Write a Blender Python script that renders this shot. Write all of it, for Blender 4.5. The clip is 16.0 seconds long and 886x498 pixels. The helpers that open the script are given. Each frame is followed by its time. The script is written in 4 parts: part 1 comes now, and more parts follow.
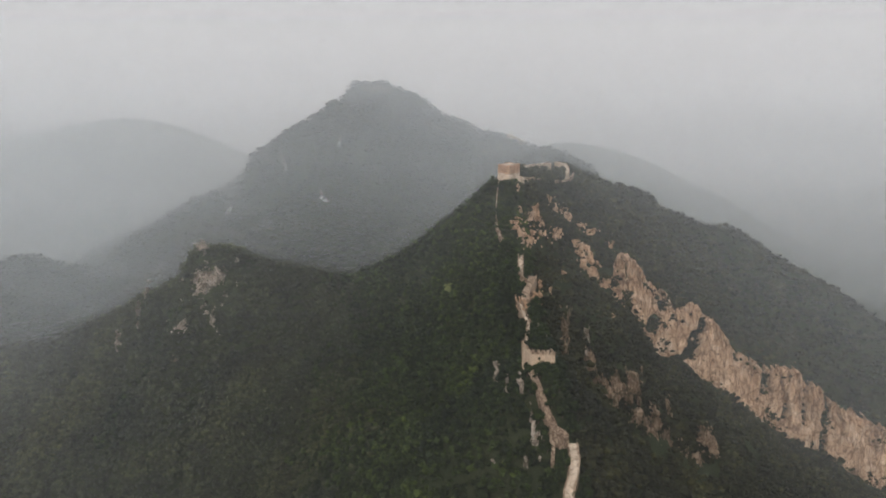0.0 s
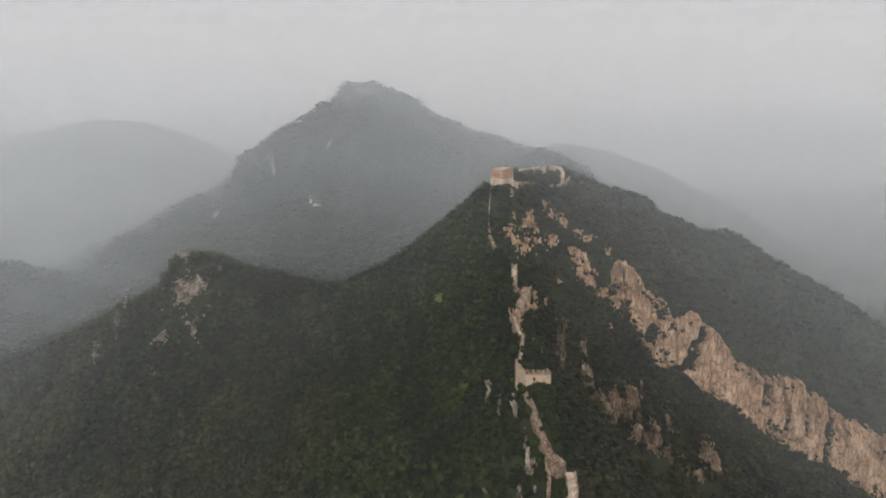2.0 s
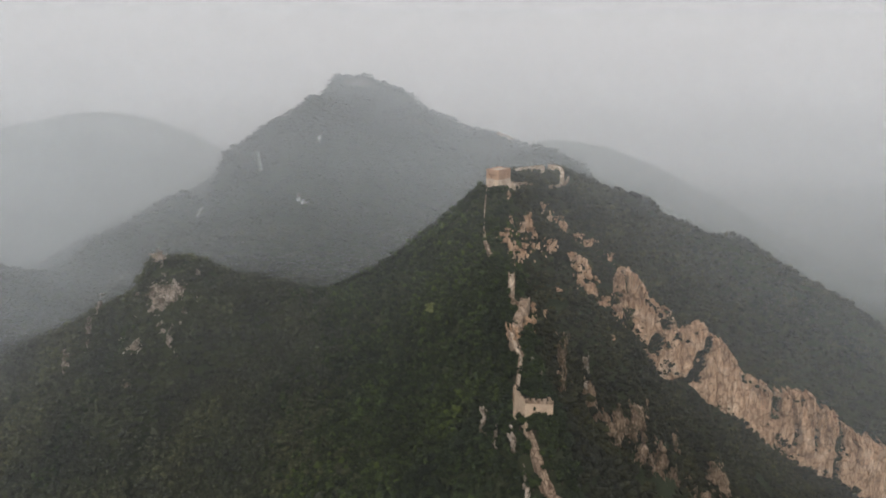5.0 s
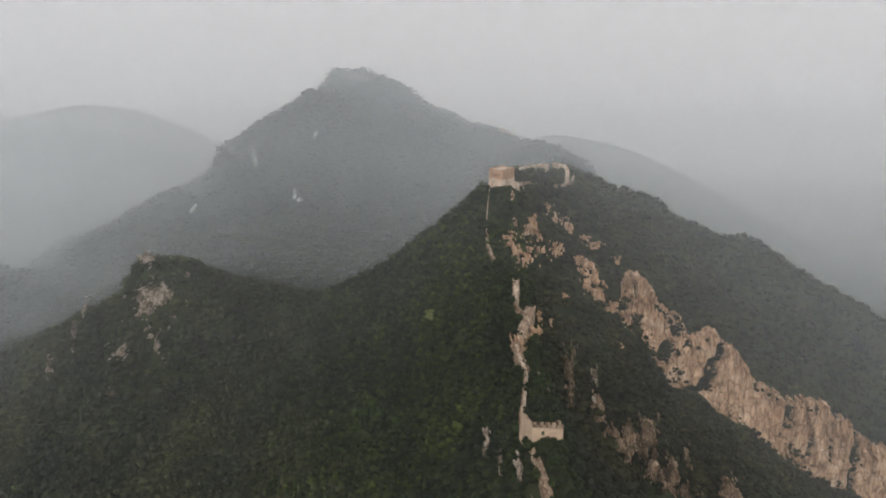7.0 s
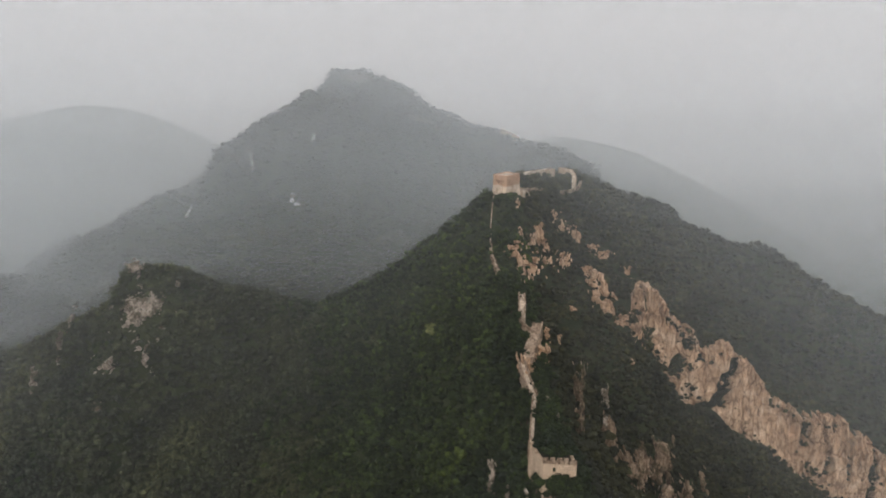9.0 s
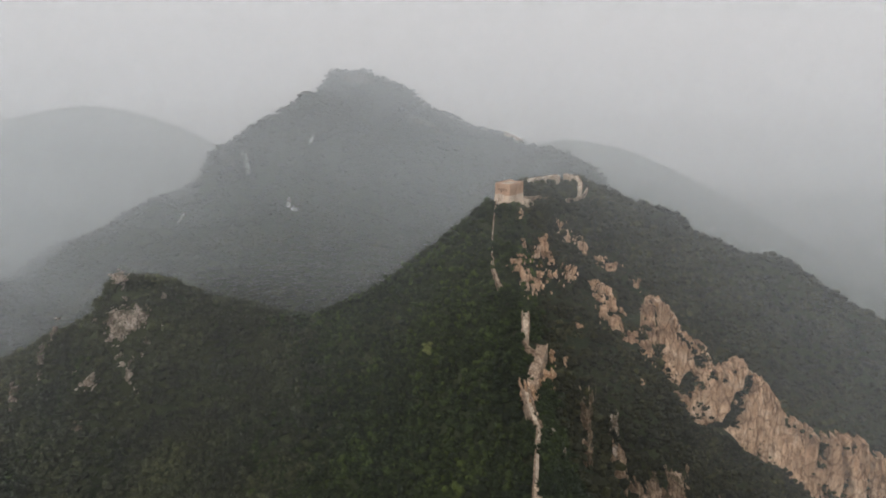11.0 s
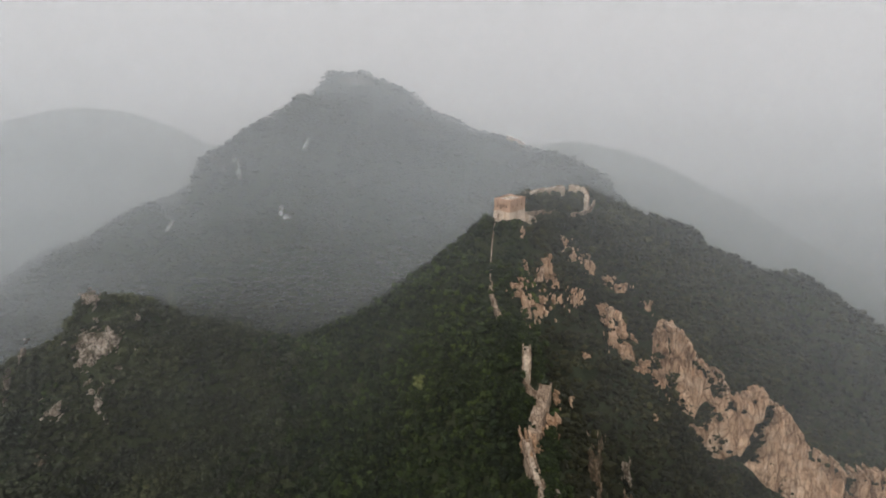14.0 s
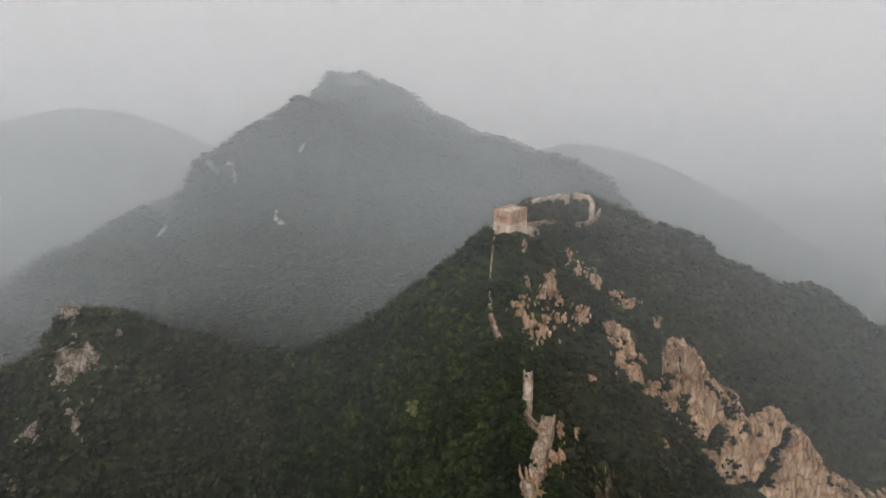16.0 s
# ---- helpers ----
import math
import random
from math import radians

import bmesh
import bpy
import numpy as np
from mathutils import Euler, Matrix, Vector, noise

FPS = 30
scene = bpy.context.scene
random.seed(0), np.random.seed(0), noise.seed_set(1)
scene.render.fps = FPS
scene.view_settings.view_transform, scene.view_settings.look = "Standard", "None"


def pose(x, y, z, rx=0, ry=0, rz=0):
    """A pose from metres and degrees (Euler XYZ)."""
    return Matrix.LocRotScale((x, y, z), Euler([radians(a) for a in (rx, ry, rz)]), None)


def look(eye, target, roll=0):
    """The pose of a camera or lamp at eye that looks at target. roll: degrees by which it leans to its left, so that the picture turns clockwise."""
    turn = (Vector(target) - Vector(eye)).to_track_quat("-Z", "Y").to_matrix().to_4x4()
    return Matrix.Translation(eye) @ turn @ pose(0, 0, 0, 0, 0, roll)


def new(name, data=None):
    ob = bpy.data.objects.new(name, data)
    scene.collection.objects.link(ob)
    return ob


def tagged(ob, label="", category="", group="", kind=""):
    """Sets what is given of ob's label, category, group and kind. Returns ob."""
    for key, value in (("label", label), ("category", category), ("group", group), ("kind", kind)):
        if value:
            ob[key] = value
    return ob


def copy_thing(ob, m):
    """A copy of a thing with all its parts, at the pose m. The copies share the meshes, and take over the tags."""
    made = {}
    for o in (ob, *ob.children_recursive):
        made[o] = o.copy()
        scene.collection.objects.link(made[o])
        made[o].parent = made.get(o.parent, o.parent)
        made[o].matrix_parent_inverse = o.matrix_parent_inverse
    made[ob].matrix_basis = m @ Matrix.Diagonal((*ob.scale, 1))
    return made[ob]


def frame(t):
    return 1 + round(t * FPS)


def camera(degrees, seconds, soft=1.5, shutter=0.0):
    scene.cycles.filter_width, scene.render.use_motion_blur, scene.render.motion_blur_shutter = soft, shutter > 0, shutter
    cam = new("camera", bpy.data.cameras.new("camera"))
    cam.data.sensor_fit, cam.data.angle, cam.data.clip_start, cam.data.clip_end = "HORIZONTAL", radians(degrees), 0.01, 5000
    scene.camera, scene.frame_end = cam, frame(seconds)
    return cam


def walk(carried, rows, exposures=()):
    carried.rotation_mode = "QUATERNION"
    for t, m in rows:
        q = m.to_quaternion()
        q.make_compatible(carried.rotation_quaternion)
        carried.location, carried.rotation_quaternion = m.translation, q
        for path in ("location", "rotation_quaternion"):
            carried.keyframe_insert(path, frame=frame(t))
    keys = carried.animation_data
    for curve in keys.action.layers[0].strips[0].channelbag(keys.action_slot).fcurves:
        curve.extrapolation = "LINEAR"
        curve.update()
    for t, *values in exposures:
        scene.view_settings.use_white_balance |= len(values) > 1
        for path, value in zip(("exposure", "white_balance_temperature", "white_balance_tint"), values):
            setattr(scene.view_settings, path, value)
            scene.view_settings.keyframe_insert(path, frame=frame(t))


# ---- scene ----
cam = camera(68.0, 16.0, soft=1.8)
PATH = [
    (0, (0.717, -0.848, 300.193), (0.691, 1.077, 299.651), -0.2),
    (0.5, (1.348, 3.233, 300.187), (1.326, 5.158, 299.645), -0.2),
    (1, (1.992, 7.664, 300.153), (1.975, 9.59, 299.611), -0.3),
    (1.5, (2.371, 11.377, 300.261), (2.358, 13.302, 299.72), -0.2),
    (2, (3.06, 15.81, 299.86), (3.049, 17.736, 299.32), -0.2),
    (2.5, (3.631, 19.813, 300.038), (3.623, 21.739, 299.497), -0.2),
    (3, (3.854, 24.295, 299.761), (3.85, 26.22, 299.221), -0.1),
    (3.5, (3.925, 28.375, 299.869), (3.924, 30.301, 299.328), -0.1),
    (4, (4.188, 32.59, 299.505), (4.19, 34.515, 298.96), -0.0),
    (6.5, (3.615, 53.406, 299.365), (3.625, 55.322, 298.791), 0.4),
    (7, (3.613, 57.902, 299.237), (3.622, 59.818, 298.662), 0.4),
    (7.5, (3.309, 61.863, 298.984), (3.319, 63.779, 298.411), 0.5),
    (8, (3.2, 66.399, 299.073), (3.209, 68.315, 298.499), 0.5),
    (8.5, (3.198, 70.456, 298.927), (3.205, 72.372, 298.353), 0.5),
    (9, (3.384, 75.016, 298.744), (3.39, 76.932, 298.172), 0.5),
    (11.5, (5.683, 98.122, 299.339), (5.68, 100.039, 298.767), 0.6),
    (12, (6.228, 102.511, 299.39), (6.225, 104.428, 298.82), 0.6),
    (12.5, (7.052, 107.302, 299.667), (7.045, 109.219, 299.096), 0.6),
    (13, (7.726, 112.028, 300.028), (7.717, 113.945, 299.456), 0.6),
    (13.5, (8.39, 116.492, 300.159), (8.379, 118.408, 299.588), 0.6),
    (14, (9.181, 121.235, 300.513), (9.167, 123.152, 299.941), 0.6),
    (14.5, (10.011, 125.907, 300.625), (9.993, 127.823, 300.053), 0.6),
    (15, (10.691, 130.393, 300.744), (10.671, 132.309, 300.172), 0.6),
    (15.5, (11.261, 134.855, 301.092), (11.238, 136.771, 300.518), 0.6),
    (16, (11.73, 139.452, 301.362), (11.706, 141.368, 300.788), 0.6),
]
walk(cam, [(t, look(eye, target, roll)) for t, eye, target, roll in PATH])

# ---- light ----
SUN_AZ, SUN_EL = 196.0, 38.0        # compass bearing of the sun (0 = +y, clockwise) and its height
world = bpy.data.worlds.new("hazy_sky")
scene.world = world
world.use_nodes = True
wn = world.node_tree
wn.nodes.clear()
sky = wn.nodes.new("ShaderNodeTexSky")
sky.sky_type = "NISHITA"
sky.sun_disc = False
sky.sun_elevation = radians(SUN_EL)
sky.sun_rotation = radians(SUN_AZ)
sky.dust_density = 8.0
sky.air_density = 1.0
grey = wn.nodes.new("ShaderNodeHueSaturation")
grey.inputs["Saturation"].default_value = 0.06
flat = wn.nodes.new("ShaderNodeMixRGB")
flat.inputs["Fac"].default_value = 0.75
flat.inputs["Color2"].default_value = (8.0, 7.85, 8.0, 1)
bg = wn.nodes.new("ShaderNodeBackground")
bg.inputs["Strength"].default_value = 0.1
wout = wn.nodes.new("ShaderNodeOutputWorld")
wn.links.new(sky.outputs[0], grey.inputs["Color"])
wn.links.new(grey.outputs[0], flat.inputs["Color1"])
wn.links.new(flat.outputs[0], bg.inputs["Color"])
wn.links.new(bg.outputs[0], wout.inputs["Surface"])

sun = new("sun", bpy.data.lights.new("sun", "SUN"))
sun.data.energy = 1.05
sun.data.angle = radians(20)
sun.data.color = (1.0, 0.86, 0.72)
_a, _e = radians(SUN_AZ), radians(SUN_EL)
sun.matrix_world = look((0, 0, 800), Vector((0, 0, 800)) - Vector((math.sin(_a) * math.cos(_e), math.cos(_a) * math.cos(_e), math.sin(_e))))


# ---- materials ----
def material(name):
    m = bpy.data.materials.new(name)
    m.use_nodes = True
    nt = m.node_tree
    nt.nodes.clear()
    out = nt.nodes.new("ShaderNodeOutputMaterial")
    p = nt.nodes.new("ShaderNodeBsdfPrincipled")
    nt.links.new(p.outputs[0], out.inputs["Surface"])
    p.inputs["Specular IOR Level"].default_value = 0.25
    return m, nt, p


def tex(nt, kind, scale, detail=4.0, rough=0.6, stretch=None, vec=None):
    n = nt.nodes.new({"noise": "ShaderNodeTexNoise", "voronoi": "ShaderNodeTexVoronoi"}[kind])
    n.inputs["Scale"].default_value = scale
    n.inputs["Detail"].default_value = detail
    if "Roughness" in n.inputs:
        n.inputs["Roughness"].default_value = rough
    if vec is None:
        vec = nt.nodes.new("ShaderNodeNewGeometry").outputs["Position"]
    if stretch:
        mp = nt.nodes.new("ShaderNodeMapping")
        mp.inputs["Scale"].default_value = stretch
        nt.links.new(vec, mp.inputs["Vector"])
        vec = mp.outputs[0]
    nt.links.new(vec, n.inputs["Vector"])
    return n


def ramp(nt, src, stops):
    r = nt.nodes.new("ShaderNodeValToRGB")
    while len(r.color_ramp.elements) < len(stops):
        r.color_ramp.elements.new(0.5)
    for e, (at, c) in zip(r.color_ramp.elements, stops):
        e.position = at
        e.color = (*c, 1) if len(c) == 3 else c
    nt.links.new(src, r.inputs[0])
    return r.outputs[0]


def mix(nt, fac, a, b, mode="MIX"):
    n = nt.nodes.new("ShaderNodeMixRGB")
    n.blend_type = mode
    for s, v in zip(n.inputs, (fac, a, b)):
        if isinstance(v, (int, float)):
            s.default_value = v
        elif isinstance(v, tuple):
            s.default_value = (*v, 1)
        else:
            nt.links.new(v, s)
    return n.outputs[0]


def bump(nt, p, src, strength, dist):
    b = nt.nodes.new("ShaderNodeBump")
    b.inputs["Strength"].default_value = strength
    b.inputs["Distance"].default_value = dist
    nt.links.new(src, b.inputs["Height"])
    nt.links.new(b.outputs[0], p.inputs["Normal"])


def foliage(name, dark, mid, light, patch_scale=0.012, relief=1.0):
    m, nt, p = material(name)
    geo = nt.nodes.new("ShaderNodeNewGeometry")
    one = ramp(nt, geo.outputs["Random Per Island"], [(0.0, dark), (0.55, mid), (1.0, light)])
    patch = tex(nt, "noise", patch_scale, 3)
    warm = ramp(nt, patch.outputs[0], [(0.34, (0.7, 0.74, 0.8)), (0.64, (1.3, 1.22, 0.85))])
    c = mix(nt, 1.0, one, warm, "MULTIPLY")
    # random downslope bands: ravine shade put into the leaf colour
    ravine_tone = tex(nt, "noise", 0.055, 4, 0.6, (1, 0.6, 0.6))
    c = mix(nt, 1.0, c, ramp(nt, ravine_tone.outputs[0], [(0.32, (0.62, 0.64, 0.66)), (0.5, (1, 1, 1)), (0.7, (1.4, 1.38, 1.2))]), "MULTIPLY")
    fine = tex(nt, "noise", 1.4, 5, 0.7)
    c = mix(nt, 1.0, c, ramp(nt, fine.outputs[0], [(0.3, (0.75, 0.75, 0.75)), (0.7, (1.2, 1.2, 1.18))]), "MULTIPLY")
    nt.links.new(c, p.inputs["Base Color"])
    p.inputs["Roughness"].default_value = 0.75
    bump(nt, p, tex(nt, "noise", 2.2, 5, 0.75).outputs[0], relief, 0.6)
    return m


def rock_material(name, base, pale, stain, bare=0.64, block=0.26, crack=0.62):
    """Bedded limestone: upright blocks with dark open joints, streaks, and scrub or lichen in patches."""
    m, nt, p = material(name)
    geo = nt.nodes.new("ShaderNodeNewGeometry")
    warp = nt.nodes.new("ShaderNodeMixRGB")
    warp.blend_type = "ADD"
    warp.inputs[0].default_value = 1.0
    swirl = tex(nt, "noise", 0.25, 3)
    grow = nt.nodes.new("ShaderNodeVectorMath")
    grow.operation = "SCALE"
    grow.inputs["Scale"].default_value = 3.0
    nt.links.new(swirl.outputs["Color"], grow.inputs[0])
    nt.links.new(geo.outputs["Position"], warp.inputs[1])
    nt.links.new(grow.outputs[0], warp.inputs[2])
    joints = tex(nt, "voronoi", block, 0, stretch=(1, 0.6, 0.36), vec=warp.outputs[0])
    joints.feature = "DISTANCE_TO_EDGE"
    blocks = tex(nt, "voronoi", block, 0, stretch=(1, 0.6, 0.36), vec=warp.outputs[0])
    small = tex(nt, "voronoi", block * 2.6, 0, stretch=(1, 0.6, 0.6), vec=warp.outputs[0])
    small.feature = "DISTANCE_TO_EDGE"
    big = tex(nt, "noise", 0.09, 5, 0.6)
    c = ramp(nt, big.outputs[0], [(0.3, stain), (0.48, base), (0.7, pale)])
    shade = nt.nodes.new("ShaderNodeSeparateColor")
    nt.links.new(blocks.outputs["Color"], shade.inputs[0])
    c = mix(nt, 1.0, c, ramp(nt, shade.outputs[0], [(0.0, (0.85, 0.83, 0.81)), (0.5, (1, 1, 1)), (1.0, (1.12, 1.12, 1.12))]), "MULTIPLY")
    streak = tex(nt, "noise", 0.42, 5, 0.65, (1, 1, 0.22))
    c = mix(nt, 1.0, c, ramp(nt, streak.outputs[0], [(0.3, (0.55, 0.5, 0.46)), (0.5, (1, 1, 1)), (0.72, (1.22, 1.22, 1.22))]), "MULTIPLY")
    c = mix(nt, crack, c, ramp(nt, joints.outputs["Distance"], [(0.0, (0.2, 0.17, 0.15)), (0.035, (0.5, 0.46, 0.43)), (0.1, (1, 1, 1))]), "MULTIPLY")
    c = mix(nt, crack * 0.7, c, ramp(nt, small.outputs["Distance"], [(0.0, (0.45, 0.41, 0.38)), (0.07, (1, 1, 1))]), "MULTIPLY")
    scrub = tex(nt, "noise", 0.16, 5, 0.7)
    c = mix(nt, ramp(nt, scrub.outputs[0], [(bare, (0, 0, 0)), (bare + 0.07, (0.8, 0.8, 0.8))]), c, (0.07, 0.062, 0.036))
    nt.links.new(c, p.inputs["Base Color"])
    p.inputs["Roughness"].default_value = 0.9
    rough = mix(nt, 0.4, tex(nt, "noise", 1.1, 8, 0.75).outputs[0], streak.outputs[0])
    rough = mix(nt, 0.22, rough, ramp(nt, joints.outputs["Distance"], [(0.0, (0, 0, 0)), (0.15, (1, 1, 1))]))
    bump(nt, p, rough, 1.0, 1.1)
    return m


def masonry(name, light, dark, course, length):
    m, nt, p = material(name)
    tc = nt.nodes.new("ShaderNodeTexCoord")
    br = nt.nodes.new("ShaderNodeTexBrick")
    sep, add, com = nt.nodes.new("ShaderNodeSeparateXYZ"), nt.nodes.new("ShaderNodeMath"), nt.nodes.new("ShaderNodeCombineXYZ")
    nt.links.new(tc.outputs["Object"], sep.inputs[0])
    nt.links.new(sep.outputs["X"], add.inputs[0])
    nt.links.new(sep.outputs["Y"], add.inputs[1])
    nt.links.new(add.outputs[0], com.inputs["X"])
    nt.links.new(sep.outputs["Z"], com.inputs["Y"])
    nt.links.new(com.outputs[0], br.inputs["Vector"])
    br.inputs["Color1"].default_value = (*light, 1)
    br.inputs["Color2"].default_value = (*[v * 0.85 for v in light], 1)
    br.inputs["Mortar"].default_value = (*dark, 1)
    br.inputs["Scale"].default_value = 1.0
    br.inputs["Mortar Size"].default_value = 0.04
    br.inputs["Brick Width"].default_value = length
    br.inputs["Row Height"].default_value = course
    st = tex(nt, "noise", 0.35, 6, 0.7, (1, 1, 0.5))
    c = mix(nt, 1.0, br.outputs[0], ramp(nt, st.outputs[0], [(0.3, (0.6, 0.56, 0.53)), (0.5, (1, 1, 1)), (0.72, (1.18, 1.16, 1.14))]), "MULTIPLY")
    nt.links.new(c, p.inputs["Base Color"])
    p.inputs["Roughness"].default_value = 0.92
    bump(nt, p, tex(nt, "noise", 3.0, 6, 0.7).outputs[0], 0.8, 0.15)
    return m


M_LEAF = foliage("broadleaf_canopy", (0.009, 0.0155, 0.0058), (0.0175, 0.0305, 0.0098), (0.046, 0.068, 0.0185))
# greyed copy of the leaf colours; valley shade is put into the tone
M_DULL = foliage("woods_with_painted_shade", (0.028, 0.033, 0.021), (0.039, 0.046, 0.028), (0.06, 0.068, 0.039))
# drier olive scrub, with the eastern flank's dimmer light put into its colour
M_SCRUB = foliage("olive_scrub_shade_tone", (0.015, 0.0175, 0.009), (0.025, 0.028, 0.014), (0.045, 0.047, 0.022))
M_PALE = foliage("silvery_leaves", (0.09, 0.11, 0.055), (0.12, 0.145, 0.075), (0.16, 0.185, 0.1))
M_FAR = foliage("distant_woods", (0.018, 0.023, 0.014), (0.021, 0.026, 0.016), (0.026, 0.031, 0.018), 0.006, 0.15)
M_ROCK = rock_material("pinkish_limestone", (0.53, 0.36, 0.235), (0.66, 0.51, 0.38), (0.32, 0.215, 0.145))
M_GREY = rock_material("weathered_grey_limestone", (0.40, 0.345, 0.29), (0.56, 0.50, 0.43), (0.17, 0.14, 0.115), 0.5, 0.35, 0.7)
# the same limestone, darkened so that its colour carries the gully's shade
M_GULLY = rock_material("gully_shade_limestone", (0.30, 0.225, 0.16), (0.47, 0.37, 0.28), (0.12, 0.09, 0.07), 0.53, 0.35, 0.7)
M_SCAR = rock_material("distant_bare_rock", (0.21, 0.205, 0.19), (0.31, 0.30, 0.28), (0.11, 0.105, 0.09), 0.5)
M_BRICK = masonry("fired_brick", (0.6, 0.37, 0.255), (0.4, 0.28, 0.2), 0.12, 0.42)
M_STONE = masonry("pale_dressed_stone", (0.72, 0.59, 0.47), (0.4, 0.31, 0.24), 0.5, 1.1)
M_FORT = masonry("tan_dressed_stone", (0.62, 0.48, 0.355), (0.3, 0.225, 0.165), 0.35, 0.8)
M_RUBBLE = rock_material("rubble_masonry", (0.40, 0.305, 0.225), (0.52, 0.42, 0.325), (0.28, 0.2, 0.145), 0.7, 0.9, 0.8)
M_PATH = rock_material("worn_wall_top", (0.64, 0.54, 0.43), (0.74, 0.65, 0.54), (0.46, 0.37, 0.28), 0.72, 0.8, 0.45)
M_BARK = material("bark")[0]
M_BARK.node_tree.nodes["Principled BSDF"].inputs["Base Color"].default_value = (0.07, 0.052, 0.038, 1)
# near-black base colour stands in for the darkness inside the tower
M_DARK, _nt, _p = material("painted_dark_interior")
_p.inputs["Base Color"].default_value = (0.03, 0.026, 0.022, 1)
M_SOIL, _nt, _p = material("scrubby_hillside")
_c = ramp(_nt, tex(_nt, "noise", 0.05, 6, 0.65).outputs[0], [(0.35, (0.024, 0.034, 0.015)), (0.62, (0.036, 0.044, 0.019)), (0.85, (0.06, 0.05, 0.03))])
_nt.links.new(_c, _p.inputs["Base Color"])
_p.inputs["Roughness"].default_value = 0.95
bump(_nt, _p, tex(_nt, "noise", 0.8, 6, 0.7).outputs[0], 1.0, 0.8)

# thin haze: scatters light forwards and back, lets the rest through
def haze_material(name, tint):
    m = bpy.data.materials.new(name)
    m.use_nodes = True
    nt = m.node_tree
    nt.nodes.clear()
    out, clear = nt.nodes.new("ShaderNodeOutputMaterial"), nt.nodes.new("ShaderNodeBsdfTransparent")
    back, front = nt.nodes.new("ShaderNodeBsdfDiffuse"), nt.nodes.new("ShaderNodeBsdfTranslucent")
    both, all_ = nt.nodes.new("ShaderNodeMixShader"), nt.nodes.new("ShaderNodeMixShader")
    amount = nt.nodes.new("ShaderNodeAttribute")
    amount.attribute_name = "haze_amount"
    back.inputs["Color"].default_value = front.inputs["Color"].default_value = (*tint, 1)
    both.inputs[0].default_value = 0.5
    nt.links.new(back.outputs[0], both.inputs[1])
    nt.links.new(front.outputs[0], both.inputs[2])
    nt.links.new(amount.outputs["Fac"], all_.inputs[0])
    nt.links.new(clear.outputs[0], all_.inputs[1])
    nt.links.new(both.outputs[0], all_.inputs[2])
    nt.links.new(all_.outputs[0], out.inputs["Surface"])
    return m


M_HAZE = haze_material("bluish_smoke_haze", (0.862, 0.932, 0.985))
M_FOG = haze_material("pale_fog", (0.95, 0.945, 0.96))


# ---- helpers for meshes ----
def mesh_from(name, verts, faces, mat, smooth=False):
    """A mesh from numpy vertices and same-sized faces."""
    verts, faces = np.asarray(verts, np.float32), np.asarray(faces, np.int32)
    me = bpy.data.meshes.new(name)
    n, k = faces.shape
    me.vertices.add(len(verts))
    me.vertices.foreach_set("co", verts.ravel())
    me.loops.add(n * k)
    me.loops.foreach_set("vertex_index", faces.ravel())
    me.polygons.add(n)
    me.polygons.foreach_set("loop_start", np.arange(0, n * k, k, dtype=np.int32))
    me.polygons.foreach_set("use_smooth", np.full(n, smooth))
    me.update(calc_edges=True)
    me.materials.append(mat)
    return me


def part(name, bm, mat, parent=None, label=""):
    me = bpy.data.meshes.new(name)
    bm.to_mesh(me)
    bm.free()
    me.materials.append(mat)
    ob = new(name, me)
    if parent is not None:
        ob.parent = parent
    return tagged(ob, label)


def lattice(ix, iy, seed):
    h = (ix.astype(np.int64) * 374761393 + iy.astype(np.int64) * 668265263 + seed * 974711) & 0xFFFFFFFF
    h = ((h ^ (h >> 13)) * 1274126177) & 0xFFFFFFFF
    return ((h ^ (h >> 16)) & 0xFFFF) / 65535.0


def value_noise(x, y, seed=0):
    x, y = np.asarray(x, float), np.asarray(y, float)
    ix, iy = np.floor(x), np.floor(y)
    fx, fy = x - ix, y - iy
    fx, fy = fx * fx * (3 - 2 * fx), fy * fy * (3 - 2 * fy)
    a, b = lattice(ix, iy, seed), lattice(ix + 1, iy, seed)
    c, d = lattice(ix, iy + 1, seed), lattice(ix + 1, iy + 1, seed)
    return (a + (b - a) * fx) * (1 - fy) + (c + (d - c) * fx) * fy - 0.5


def fbm(x, y, size, octaves=4, seed=0):
    z, amp = 0.0, 1.0
    for k in range(octaves):
        z = z + amp * value_noise(x / size * 2 ** k, y / size * 2 ** k, seed + k)
        amp *= 0.5
    return z


def smoothstep(a, b, v):
    t = np.clip((v - a) / (b - a), 0, 1)
    return t * t * (3 - 2 * t)


